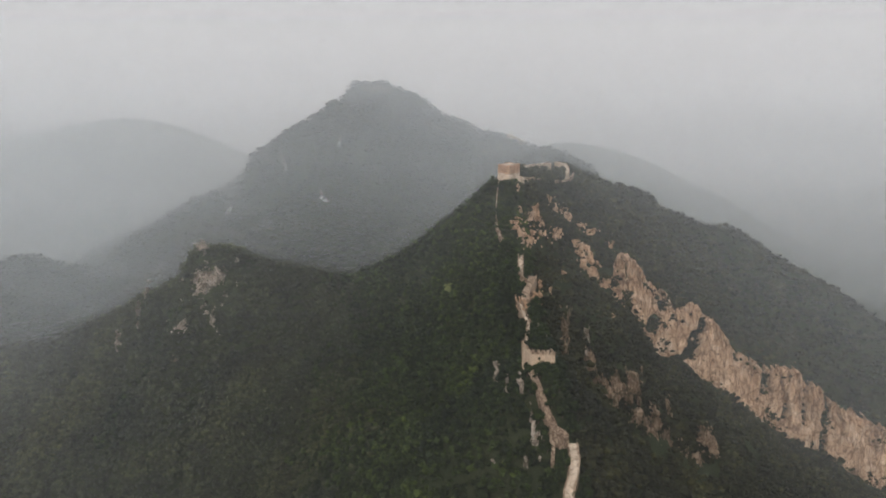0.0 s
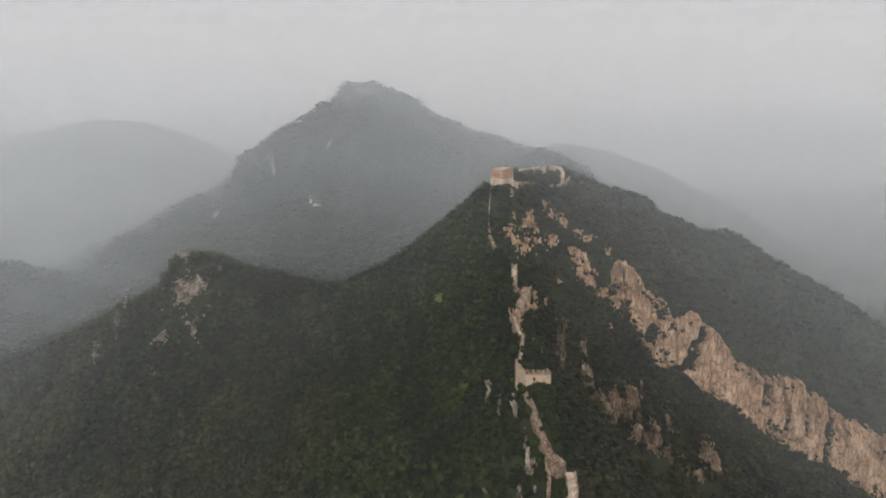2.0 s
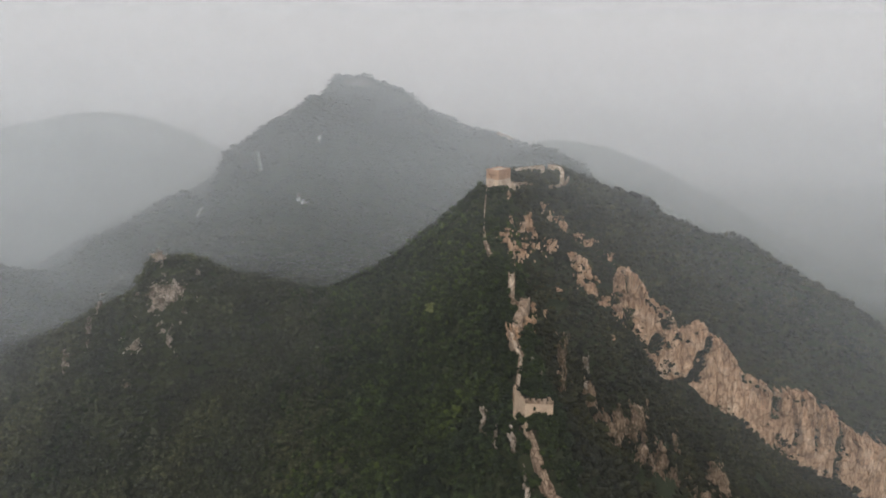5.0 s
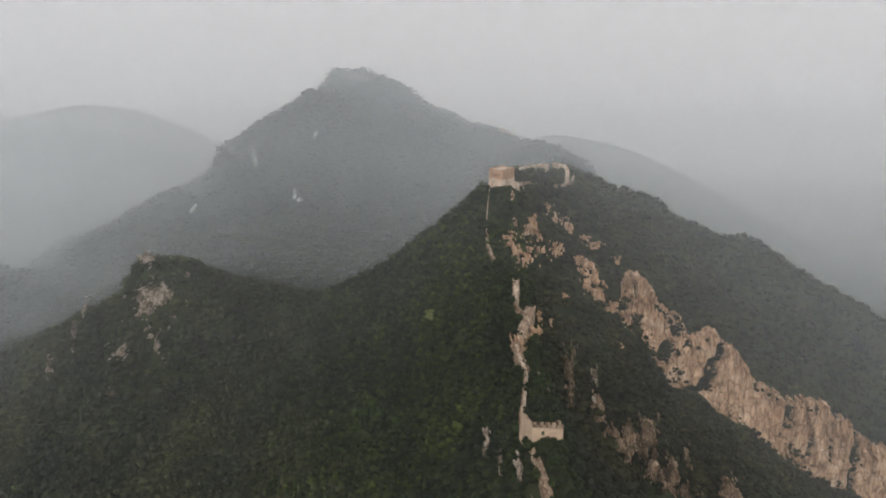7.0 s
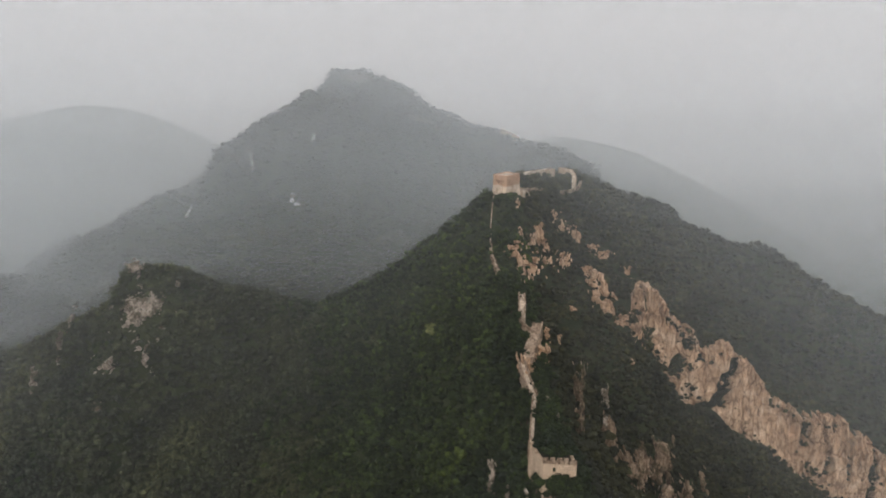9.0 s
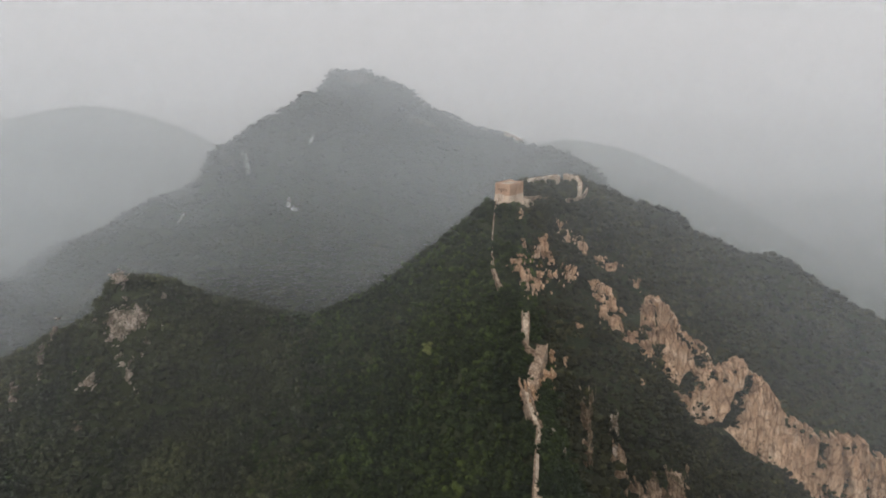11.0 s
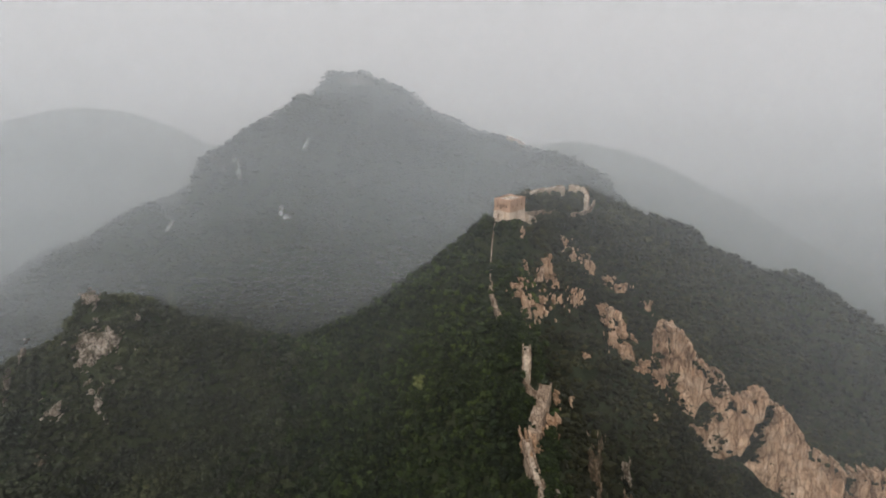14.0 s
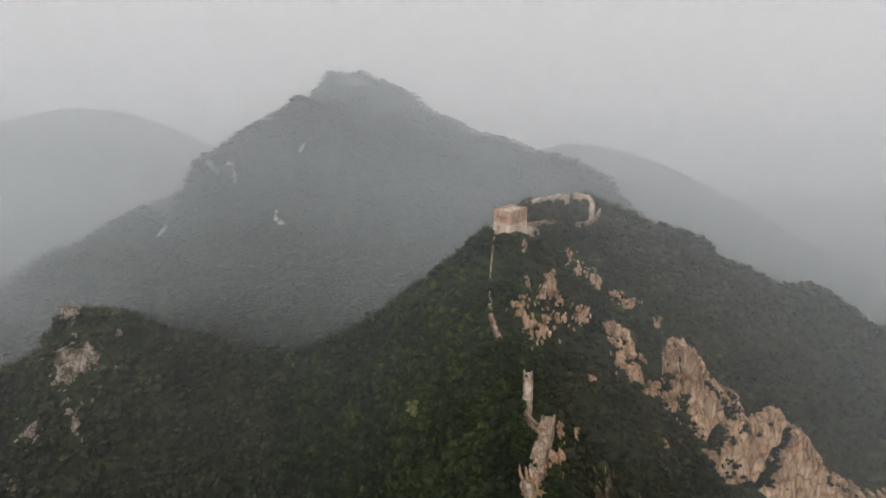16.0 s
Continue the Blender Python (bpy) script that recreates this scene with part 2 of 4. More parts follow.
# ---- the lie of the land: guide lines across the flank, from west to east (x, y, z) ----
RIDGE = [(-900, 500, 20), (-700, 480, 40), (-450, 460, 70), (-300, 445, 105), (-234, 440, 136), (-188, 433, 160), (-179, 430, 183), (-147, 429, 184),
         (-136, 428, 175), (-108, 425, 172), (-69, 420, 164), (-29, 402, 188), (6, 400, 211), (37, 401, 237), (42, 430, 233), (50, 468, 230), (62, 479, 230), (78, 483, 230), (88, 485, 229),
         (108, 482, 220), (131, 478, 211), (172, 470, 196), (216, 465, 182), (255, 460, 155.5), (322, 450, 121), (420, 430, 80), (600, 400, 20), (900, 380, -20)]
RIM = [(-900, 391, 6), (-300, 361, 61), (-200, 361, 106), (-124, 361, 124), (-90, 357, 125), (-29, 357, 151), (0, 359, 167), (38, 376, 206),
       (60, 388, 200), (86, 390, 186), (104, 398, 179), (108, 399, 184), (112, 400, 184), (117, 400, 178), (122, 401, 172), (128, 402, 164), (133, 402, 157),
       (140, 404, 156), (144, 405, 145), (152, 406, 144), (158, 407, 148), (164, 409, 146), (167, 410, 138), (178, 410, 131), (185, 410, 120), (193, 410, 111),
       (209, 410, 103), (212, 410, 98), (222, 411, 99), (228, 411, 101), (238, 412, 96), (242, 412, 87), (247, 412, 88), (256, 413, 83), (259, 413, 76),
       (277, 415, 66), (319, 418, 43), (400, 410, 18), (900, 370, -25)]
FOOT = [(-900, 389, 5), (-300, 359, 60), (-200, 359, 105), (-124, 359, 123), (-90, 355, 124), (-29, 355, 150), (0, 357, 166), (38, 374, 205),
        (60, 386, 199), (86, 388, 184), (104, 396, 172), (109, 396, 164), (114, 397, 156), (119, 397, 149), (127, 398, 134), (135, 399, 125), (147, 400, 119), (157, 401, 118),
        (163, 401, 109), (185, 403, 91), (204, 404, 75), (222, 405, 63), (240, 406, 52), (261, 408, 41), (290, 410, 19), (340, 411, -4), (900, 360, -30)]
LOWER = [(-900, 250, 0), (-300, 290, 20), (-200, 290, 55), (-90, 300, 85), (-29, 300, 100), (38, 300, 120), (97, 300, 121), (150, 310, 75),
         (198, 320, 45), (261, 320, 5), (340, 320, -20), (900, 300, -30)]
# crest of the spur that carries the wall, from south to north
SPUR = [(60, 40, 30), (48, 120, 105), (42, 160, 149), (40, 180, 167), (38, 198, 178), (34, 211, 190), (34, 228, 193), (34, 240, 190), (34, 255, 187.5),
        (36, 285, 190), (36, 300, 193), (36, 323, 202), (34, 338, 204), (31, 352, 206), (34, 379, 225), (36, 389, 235), (38, 402, 237.5)]
# the far massif: summit, its west shoulder and its east arm
MASSIF = [(-560, 740, 0), (-473, 742, 32), (-385, 745, 78), (-280, 745, 127), (-232, 738, 150), (-224, 738, 172), (-219, 740, 200), (-210, 742, 212), (-199, 744, 217), (-186, 750, 221),
          (-182, 774, 229), (-165, 788, 242), (-142, 800, 259), (-128, 840, 250), (-140, 905, 262), (-133, 930, 278), (-125, 932, 281), (-104, 934, 282), (-90, 932, 277), (-66, 930, 268),
          (-19, 920, 239), (11, 905, 226), (40, 895, 214), (78, 890, 205), (112, 860, 196), (140, 818, 197), (150, 810, 194), (185, 790, 158), (240, 780, 112), (330, 770, 50), (420, 760, 0)]
LOW_RIDGE = [(-240, 900, 166), (-278, 900, 156), (-308, 900, 138), (-346, 900, 127), (-377, 900, 108), (-402, 900, 91), (-464, 900, 71), (-504, 900, 51), (-538, 900, 28), (-600, 900, 0)]
WEST_HILL = [(-1500, 1450, 90), (-1100, 1420, 135), (-879, 1400, 165), (-763, 1400, 187), (-722, 1400, 200), (-650, 1400, 194), (-606, 1400, 180), (-565, 1400, 153), (-522, 1400, 131), (-466, 1400, 115), (-380, 1390, 90), (-250, 1370, 40)]
EAST_HILL = [(60, 1230, 120), (150, 1210, 150), (179, 1200, 158), (217, 1200, 168), (277, 1200, 157), (317, 1200, 144), (368, 1190, 121), (420, 1175, 97), (475, 1150, 55), (535, 1100, 10)]
KNOLL = [(-560, 600, 70), (-470, 590, 105), (-400, 580, 126), (-350, 585, 100), (-300, 590, 50)]
CANOPY = 4.0


def guide(points, x, blur=7.0):
    p = np.array(points, float)
    y = z = 0
    for d in (-1, -0.5, 0, 0.5, 1):
        y = y + np.interp(x + d * blur, p[:, 0], p[:, 1]) / 5
        z = z + np.interp(x + d * blur, p[:, 0], p[:, 2]) / 5
    return y, z


def crest(points, x, y, slope, soft=12.0, back=1.0):
    """Height of a ridge with even sides along a chain of points, and the distance from its crest."""
    best, away = np.full(np.shape(x), -1e4), np.zeros(np.shape(x))
    for (ax, ay, az), (bx, by, bz) in zip(points, points[1:]):
        dx, dy = bx - ax, by - ay
        t = np.clip(((x - ax) * dx + (y - ay) * dy) / (dx * dx + dy * dy), 0, 1)
        d = np.hypot(x - ax - t * dx, y - ay - t * dy)
        side = np.where(dx * (y - ay) - dy * (x - ax) > 0, slope * back, slope)
        z = az + t * (bz - az) - side * (np.sqrt(d * d + soft * soft) - soft)
        away = np.where(z > best, d, away)
        best = np.maximum(best, z)
    return best, away


def smax(a, b, k):
    h = np.clip(0.5 + 0.5 * (a - b) / k, 0, 1)
    return b + (a - b) * h + k * h * (1 - h)


def cliff_line(x):
    """The y of the cliff's rim and foot, and how much of a cliff there is."""
    return guide(RIM, x, 3.0), guide(FOOT, x, 3.0)


def height(x, y):
    x, y = np.asarray(x, float), np.asarray(y, float)
    wob = fbm(x, y, 45, 3, 7)
    (ty, tz), (fy, fz) = cliff_line(x)
    ry, rz = guide(RIDGE, x, 6.0)
    ly, lz = guide(LOWER, x, 20.0)
    lo = ly - (lz + 12) / 0.62
    swell = np.interp(x, [38, 50, 60, 86, 100, 116], [0, 9, 11, 9, 5, 0])
    knots = [(lo - 1, lz * 0 - 12), (lo, lz * 0 - 12), (ly, lz), (fy, fz), (ty, tz), (0.5 * (ty + ry), 0.5 * (tz + rz) + swell), (ry, rz), (ry + 5, rz - 2), (ry + 320, rz * 0 - 20)]
    z = np.full(np.shape(x), -12.0)
    for (y0, z0), (y1, z1) in zip(knots, knots[1:]):
        t = (y - y0) / np.maximum(y1 - y0, 0.5)
        z = np.where((t >= 0) & (t < 1), z0 + (z1 - z0) * t, z)
    z = np.where(y > ry + 320, -20.0, z)
    s = np.array(SPUR, float)
    cx, cz = np.interp(y, s[:, 1], s[:, 0]), np.interp(y, s[:, 1], s[:, 2])
    d = x - cx + 3 * wob
    side = np.where(d < 0, 0.95, 1.1 + 0.34 * smoothstep(238, 278, y))
    sp = cz + CANOPY * 0.6 - side * (np.sqrt(d * d + 25) - 5) - np.where((y > 405) | (y < 30), 400, 0)
    z = smax(z, sp, 7.0)
    far, away = crest(MASSIF, x, y, 0.66, 7.0, 2.0)
    ravine = value_noise(x / 60 + fbm(x, y, 110, 2, 41), y / 190, 43)
    far = far + smoothstep(6, 70, away) * (14 * fbm(x, y, 130, 4, 3) - 15 * np.exp(-(ravine / 0.12) ** 2)) + 3 * fbm(x, y, 30, 2, 44)
    # steep western ends of the bluff and of the summit block
    bluff = np.interp(x, [-600, -473, -385, -280, -245, -229, -217], [0, 33, 78, 118, 138, 152, 400]) + 0.3 * np.abs(y - 740)
    block = np.interp(x, [-320, -240, -190, -165, -150, -138, -120], [100, 140, 190, 228, 250, 272, 400])
    lid = bluff + (block - bluff) * smoothstep(800, 850, y) + 7 * fbm(x, y, 40, 3, 46)
    far = np.where((x < -120) & (y > 690), np.minimum(far, lid), far)
    for chain, slope, soft in ((LOW_RIDGE, 0.7, 12), (WEST_HILL, 0.5, 30), (EAST_HILL, 0.55, 30), (KNOLL, 0.6, 20)):
        hill, away = crest(chain, x, y, slope, soft)
        far = np.maximum(far, hill + 10 * fbm(x, y, 120, 3, 45) * smoothstep(5, 90, away))
    z = smax(z, far, 10.0)
    gully = value_noise(x / 34 + 0.3 * wob, y / 150, 17) + 0.5 * value_noise(x / 15, y / 70, 19)
    cut = smoothstep(10, 30, np.abs(d)) * smoothstep(4, 40, ry - y) * smoothstep(0, 40, z)
    z = z - 7.0 * cut * np.exp(-(gully / 0.11) ** 2) * (1 - smoothstep(96, 110, x) * (1 - smoothstep(345, 380, x)) * 0.75)
    broad = value_noise(x / 62 + 0.2 * wob, y / 260, 23)
    z = z - 9.0 * cut * (1 - smoothstep(20, 60, x)) * np.exp(-(broad / 0.16) ** 2)
    rough = smoothstep(60, 240, np.abs(y - 330) + np.abs(x - 30) * 0.3)
    z = z + 5.0 * wob * smoothstep(3, 14, np.abs(d)) * (0.6 + rough) - CANOPY
    return z + 2.0 * fbm(x, y, 12, 2, 11) * smoothstep(3, 10, np.abs(d))


def axis(stops):
    """Grid lines that crowd where the land is near: (position, step) pairs."""
    out = [stops[0][0]]
    for (a, s), (b, _) in zip(stops, stops[1:]):
        n = max(1, round((b - a) / s))
        out += list(np.linspace(a, b, n + 1)[1:])
    return np.array(out)


GX = axis([(-3800, 250), (-1800, 60), (-700, 12), (-330, 2.6), (340, 12), (700, 60), (1800, 250), (3800, 1)])
GY = axis([(-1500, 150), (-100, 25), (120, 2.6), (430, 2.6), (520, 9), (1000, 20), (1600, 120), (3900, 1)])
gx, gy = np.meshgrid(GX, GY)
gz = height(gx, gy)
nx, ny = len(GX), len(GY)
idx = np.arange(nx * ny).reshape(ny, nx)
quads = np.stack([idx[:-1, :-1], idx[:-1, 1:], idx[1:, 1:], idx[1:, :-1]], -1).reshape(-1, 4)
ground = new("ground", mesh_from("ground", np.stack([gx, gy, gz], -1).reshape(-1, 3), quads, M_SOIL, True))
tagged(ground, "scrub covered mountain ridges and deep valleys", "terrain", kind="structure")

# ---- upright haze sheets, thinning out where they touch the slopes and above, densities fitted to the camera's view ----
HAZE = [(25, 0.006), (48, 0.006), (70, 0.006), (92, 0.006), (114, 0.006), (136, 0.006), (275, 0.002), (305, 0.006), (330, 0.012), (350, 0.016), (370, 0.024), (390, 0.03), (412, 0.036), (436, 0.042), (460, 0.05),
        (490, 0.08), (530, 0.087), (590, 0.09), (660, 0.09), (705, 0.07), (850, 0.15), (882, 0.15), (990, 0.18), (1100, 0.2), (1290, 0.235)]
HAZE += [(hy, 0.235) for hy in (1600, 1680, 1760, 1850, 1950, 2100, 2250, 2400, 2600)]
for hy, dens in HAZE:
    wide = 700 + hy * 1.3
    top = 294 if hy < 150 else 280 if hy < 470 else 360 + hy * 0.16
    hx, hz = np.meshgrid(np.linspace(-wide, wide, 84), np.linspace(-30, top, 36))
    clear = hz - height(hx, hx * 0 + hy)
    fade = (0.95, 1.0) if hy < 150 else (0.87, 1.0) if hy < 470 else (0.55, 1.0) if hy < 1200 else (0.42, 0.72)
    a = dens * smoothstep(0, 16 if hy < 800 else 9, clear) * (1 - smoothstep(*fade, hz / top))
    a = a * (1 + (0.4 if 150 < hy < 700 else 0.2 if hy < 900 else 0.0) * fbm(hx, hz, 190, 2, int(hy)))
    # near sheets stay below the flight path; weights match brightness from the camera
    if hy < 150:
        a = a * (0.6 + 1.7 * smoothstep(10, 80, -hx)) * (1 + 1.2 * smoothstep(250, 275, hz))
    elif hy < 470:
        a = a * (0.45 + 0.6 * smoothstep(-70, 30, hx) + 0.35 * smoothstep(90, 260, hx) + 0.6 * smoothstep(170, 300, -hx))
    elif hy < 740:
        low = 1 - smoothstep(90, 270, hz)
        a = a * (1.2 - 0.85 * low * smoothstep(-300, -80, hx) + 0.3 * smoothstep(60, 380, -hx))
    idx = np.arange(84 * 36).reshape(36, 84)
    q = np.stack([idx[:-1, :-1], idx[:-1, 1:], idx[1:, 1:], idx[1:, :-1]], -1).reshape(-1, 4)
    me = mesh_from("haze", np.stack([hx, hx * 0 + hy, hz], -1).reshape(-1, 3), q, M_HAZE if hy < 900 else M_FOG, True)
    att = me.attributes.new("haze_amount", "FLOAT", "POINT")
    att.data.foreach_set("value", np.clip(a, 0, 0.24).ravel().astype(np.float32))
    tagged(new("haze_sheet", me), "upright sheet of thin grey haze, density fitted to the view", "haze", kind="structure")
scene.cycles.transparent_max_bounces = 32


# ---- cliffs ----
HOLLOWS = [(157, 117, 5.0, 5), (160, 125, 4.0, 6), (164, 133, 3.0, 6), (131, 137, 4.5, 6), (137, 152, 1.6, 6), (150, 112, 3.5, 4), (118, 151, 4, 3), (212, 92, 2.6, 9), (242, 76, 1.3, 16), (259, 62, 2.4, 20), (228, 72, 1.8, 7)]


def cliff_band(label, x0, x1, hollows, seed):
    """A wall of limestone between the foot and the rim of the flank, with fissures and ledges."""
    nu, nv = int((x1 - x0) / 0.5), 76
    u, v = np.meshgrid(np.linspace(x0, x1, nu), np.linspace(-0.1, 1.0, nv))
    (ty, tz), (fy, fz) = cliff_line(u)
    edge = np.minimum(smoothstep(0, 5, u - x0), smoothstep(0, 5, x1 - u))
    teeth = lattice(np.floor(u / 2.3 + fbm(u, u * 0, 6, 2, seed)), u * 0, seed + 11) - 0.4
    top = tz + 1.0 + 3.4 * teeth + 1.6 * (lattice(np.floor(u / 0.9), u * 0, seed + 12) - 0.5)
    z = fz - CANOPY + (top - fz + CANOPY) * v
    z = z - (1 - edge) * 3
    y = fy + (ty - fy) * np.clip((z - fz) / (tz - fz), 0, 1)
    # blocks of uneven width and height, each set back or proud of its neighbours
    wu, wz = u + 3.2 * fbm(u, z, 10, 3, seed + 8) + 0.16 * z, z + 3 * fbm(u, z, 12, 2, seed + 9)
    out = 0.0
    for size, tall, amp, k in ((10.0, 26.0, 4.2, 1), (4.6, 13.0, 2.4, 2), (2.1, 5.0, 0.9, 3)):
        row = np.floor(wz / tall)
        col = wu / size + 0.5 * lattice(row, row * 0, seed + k)
        out = out + amp * (lattice(np.floor(col), row, seed + k) - 0.5)
        # open joints between the columns, deepest towards the rim
        gap = np.minimum(col - np.floor(col), np.floor(col) + 1 - col) * size
        out = out - 0.55 * amp * np.exp(-(gap / 0.42) ** 2) * (0.25 + smoothstep(0.35, 0.9, v))
    bulge = 6.0 * fbm(u, z * 0.25, 34, 2, seed + 2) + 2.5 * fbm(u, z * 0.4, 13, 2, seed + 4)
    out = out * (0.45 + 0.75 * smoothstep(0.3, 0.75, v + 0.5 * fbm(u, z, 25, 2, seed + 6))) + bulge + 0.8 * fbm(u, z * 0.5, 3.0, 3, seed + 3)
    # wooded hollows that split the face
    for hx, hz, w, h in hollows:
        out = out - 13 * np.exp(-(((u - hx + 3.0 * fbm(z, u, 9, 2, 31)) / w) ** 2 + ((z - hz) / h) ** 2) ** 2)
    y = y - (3.6 + out) * (0.3 + 0.7 * edge) + (v > 0.98) * 5.0
    idx = np.arange(nu * nv).reshape(nv, nu)
    q = np.stack([idx[:-1, :-1], idx[:-1, 1:], idx[1:, 1:], idx[1:, :-1]], -1).reshape(-1, 4)
    ob = new("cliff", mesh_from("cliff", np.stack([u, y, z], -1).reshape(-1, 3), q, M_ROCK))
    return tagged(ob, label, "cliff", "limestone cliffs", "structure")


cliff = cliff_band("long fissured pink limestone cliff above a wooded gully", 103, 346, HOLLOWS, 21)
# pinnacles and split blocks along the rim and on the face
chip = random.Random(12)
for k in range(190):
    x = 104 + 240 * (k + chip.random()) / 190
    (ty, tz), (fy, fz) = (tuple(float(c) for c in pair) for pair in cliff_line(np.float64(x)))
    v = chip.choice((chip.uniform(0.93, 1.02), chip.uniform(0.3, 1.0)))
    tall, wide = chip.uniform(0.8, 2.2), chip.uniform(0.25, 0.75)
    bm = bmesh.new()
    for i in (-1, 1):
        for j in (-1, 1):
            for m in (-1, 1):
                bm.verts.new((x + i * wide * chip.uniform(0.5, 1) + m * 0.2, fy + (ty - fy) * v - 1.8 + j * 2.4 * chip.uniform(0.6, 1), fz - CANOPY + (tz - fz + 4) * v + m * tall * chip.uniform(0.6, 1)))
    bmesh.ops.convex_hull(bm, input=bm.verts)
    part("boulder", bm, M_ROCK, cliff)


# ---- rock outcrops: x, y, z, width, height ----
def rock_outcrop(x, y, z, w, h, mat, label, seed):
    """Angular blocks split from one another, rooted in the slope."""
    rng = random.Random(seed)
    base = new("rock_outcrop")
    n = max(4, min(42, int(w * h / 0.62)))
    for k in range(n):
        f = rng.uniform(0.35, 0.55) if n < 6 else rng.uniform(0.1, 0.28)
        ox, oz = (rng.uniform(-0.5, 0.5) * w * (1 - 0.5 * f), rng.uniform(-0.5, 0.5) * h * (1 - 0.5 * f))
        sx, sz = max(0.3, 0.5 * w * f) * rng.uniform(0.7, 1.2), max(0.45, 0.5 * h * f) * rng.uniform(0.9, 1.7)
        if mat is M_GULLY:
            sx, sz = sx * 0.75, sz * 1.35
        if k % 4 == 3 and y < 600:
            ox, oz, sx, sz = ox * 2.1, oz * 2.1, sx * 0.6, sz * 0.6
        sy = 0.55 * (sx + sz) + 0.8
        lean = rng.uniform(-0.3, 0.3)
        bm = bmesh.new()
        corners = [Vector((i, j, k)) for i in (-1, 1) for j in (-1, 1) for k in (-1, 1)]
        corners += [Vector((rng.uniform(-1, 1), rng.uniform(-1, 1), rng.choice((-1.15, 1.15)))) for _ in range(4)]
        for p in corners:
            p = Vector((p.x * rng.uniform(0.45, 1.05), p.y * rng.uniform(0.6, 1.0), p.z * rng.uniform(0.55, 1.05)))
            bm.verts.new((ox + p.x * sx + p.z * sz * lean, (1.0 if mat is not M_GULLY else 1.5) * sy + (1.4 if y > 600 else 0.6) * oz + p.y * sy, oz + p.z * sz))
        got = bmesh.ops.convex_hull(bm, input=bm.verts)
        bmesh.ops.delete(bm, geom=[g for g in got["geom_interior"] if isinstance(g, bmesh.types.BMVert)], context="VERTS")
        part("boulder", bm, mat, base)
    base.matrix_world = pose(x, y, z, 0, 0, rng.uniform(-18, 18))
    return tagged(base, label, "rock", "limestone outcrops")


HILL_ROCKS = [(39.8, 384.4, 229.1, 2.2, 3.5), (63.6, 421.9, 217.6, 1.5, 2.8), (64.4, 417.7, 213.9, 3.8, 5.1), (67.9, 415.1, 210.3, 3.8, 5.6), (71.6, 414.0, 208.1, 2.3, 2.5), (76.6, 419.6, 209.2, 1.3, 2.6), (76.1, 412.9, 204.3, 4.3, 7.2), (84.9, 412.4, 198.8, 4.7, 4.1), (91.0, 413.4, 194.8, 6.3, 3.7), (41.7, 374.7, 217.5, 1.9, 4.8), (46.3, 374.2, 214.1, 3.7, 4.4), (51.6, 381.2, 214.4, 4.0, 8.9), (54.2, 379.0, 208.9, 3.1, 3.1), (36.9, 362.0, 212.0, 5.0, 4.6), (40.1, 358.9, 206.7, 4.1, 7.5), (46.4, 363.9, 204.0, 6.8, 7.2), (53.9, 372.4, 204.3, 5.3, 3.1), (64.0, 381.7, 201.6, 5.1, 6.0)]
FLANK_ROCKS = [(76.4, 386.5, 194.6, 4.0, 3.8), (84.2, 387.5, 187.2, 8.7, 10.7), (80.4, 379.9, 182.8, 4.3, 4.8), (87.2, 379.7, 176.5, 6.3, 8.2), (104.2, 412.1, 186.6, 3.7, 4.0), (66.7, 366.1, 182.6, 3.6, 1.6), (94.5, 380.0, 170.4, 7.4, 3.4), (102.4, 380.8, 164.1, 6.0, 7.5), (45.5, 310.5, 193.2, 1.4, 5.3), (52.1, 319.9, 187.7, 1.5, 3.0), (116.8, 388.7, 153.1, 5.3, 6.9), (95.6, 360.5, 157.4, 2.4, 1.4)]
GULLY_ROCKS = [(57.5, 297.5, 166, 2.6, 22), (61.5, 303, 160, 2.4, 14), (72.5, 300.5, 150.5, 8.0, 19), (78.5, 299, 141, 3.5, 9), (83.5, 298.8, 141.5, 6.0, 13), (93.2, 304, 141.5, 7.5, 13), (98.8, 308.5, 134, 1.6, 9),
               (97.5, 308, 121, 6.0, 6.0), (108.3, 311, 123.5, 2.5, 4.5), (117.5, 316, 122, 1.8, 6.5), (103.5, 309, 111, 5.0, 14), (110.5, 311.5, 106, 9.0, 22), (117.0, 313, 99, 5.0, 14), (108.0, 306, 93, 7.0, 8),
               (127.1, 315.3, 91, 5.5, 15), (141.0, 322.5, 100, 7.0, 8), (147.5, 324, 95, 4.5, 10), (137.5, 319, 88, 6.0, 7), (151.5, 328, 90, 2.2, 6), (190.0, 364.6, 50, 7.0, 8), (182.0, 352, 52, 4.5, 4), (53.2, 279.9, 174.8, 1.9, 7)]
SPUR_ROCKS = [(18.5, 233.8, 180.6, 2.3, 8.6), (21.5, 223.4, 184.3, 1.7, 7.0), (26.5, 214.9, 186.9, 1.9, 5.1), (29.1, 203.7, 180.4, 1.6, 8.2), (29.7, 199.2, 175.4, 2.5, 4.5), (26.5, 194.7, 168.8, 1.2, 2.9), (30.1, 192.4, 171.5, 1.2, 1.6), (16.1, 200.4, 165.6, 1.7, 1.3), (39.5, 268.5, 188.5, 1.5, 3.0), (41.3, 262.7, 186.2, 1.2, 2.0), (69.0, 304.2, 164.5, 2.9, 8.8)]
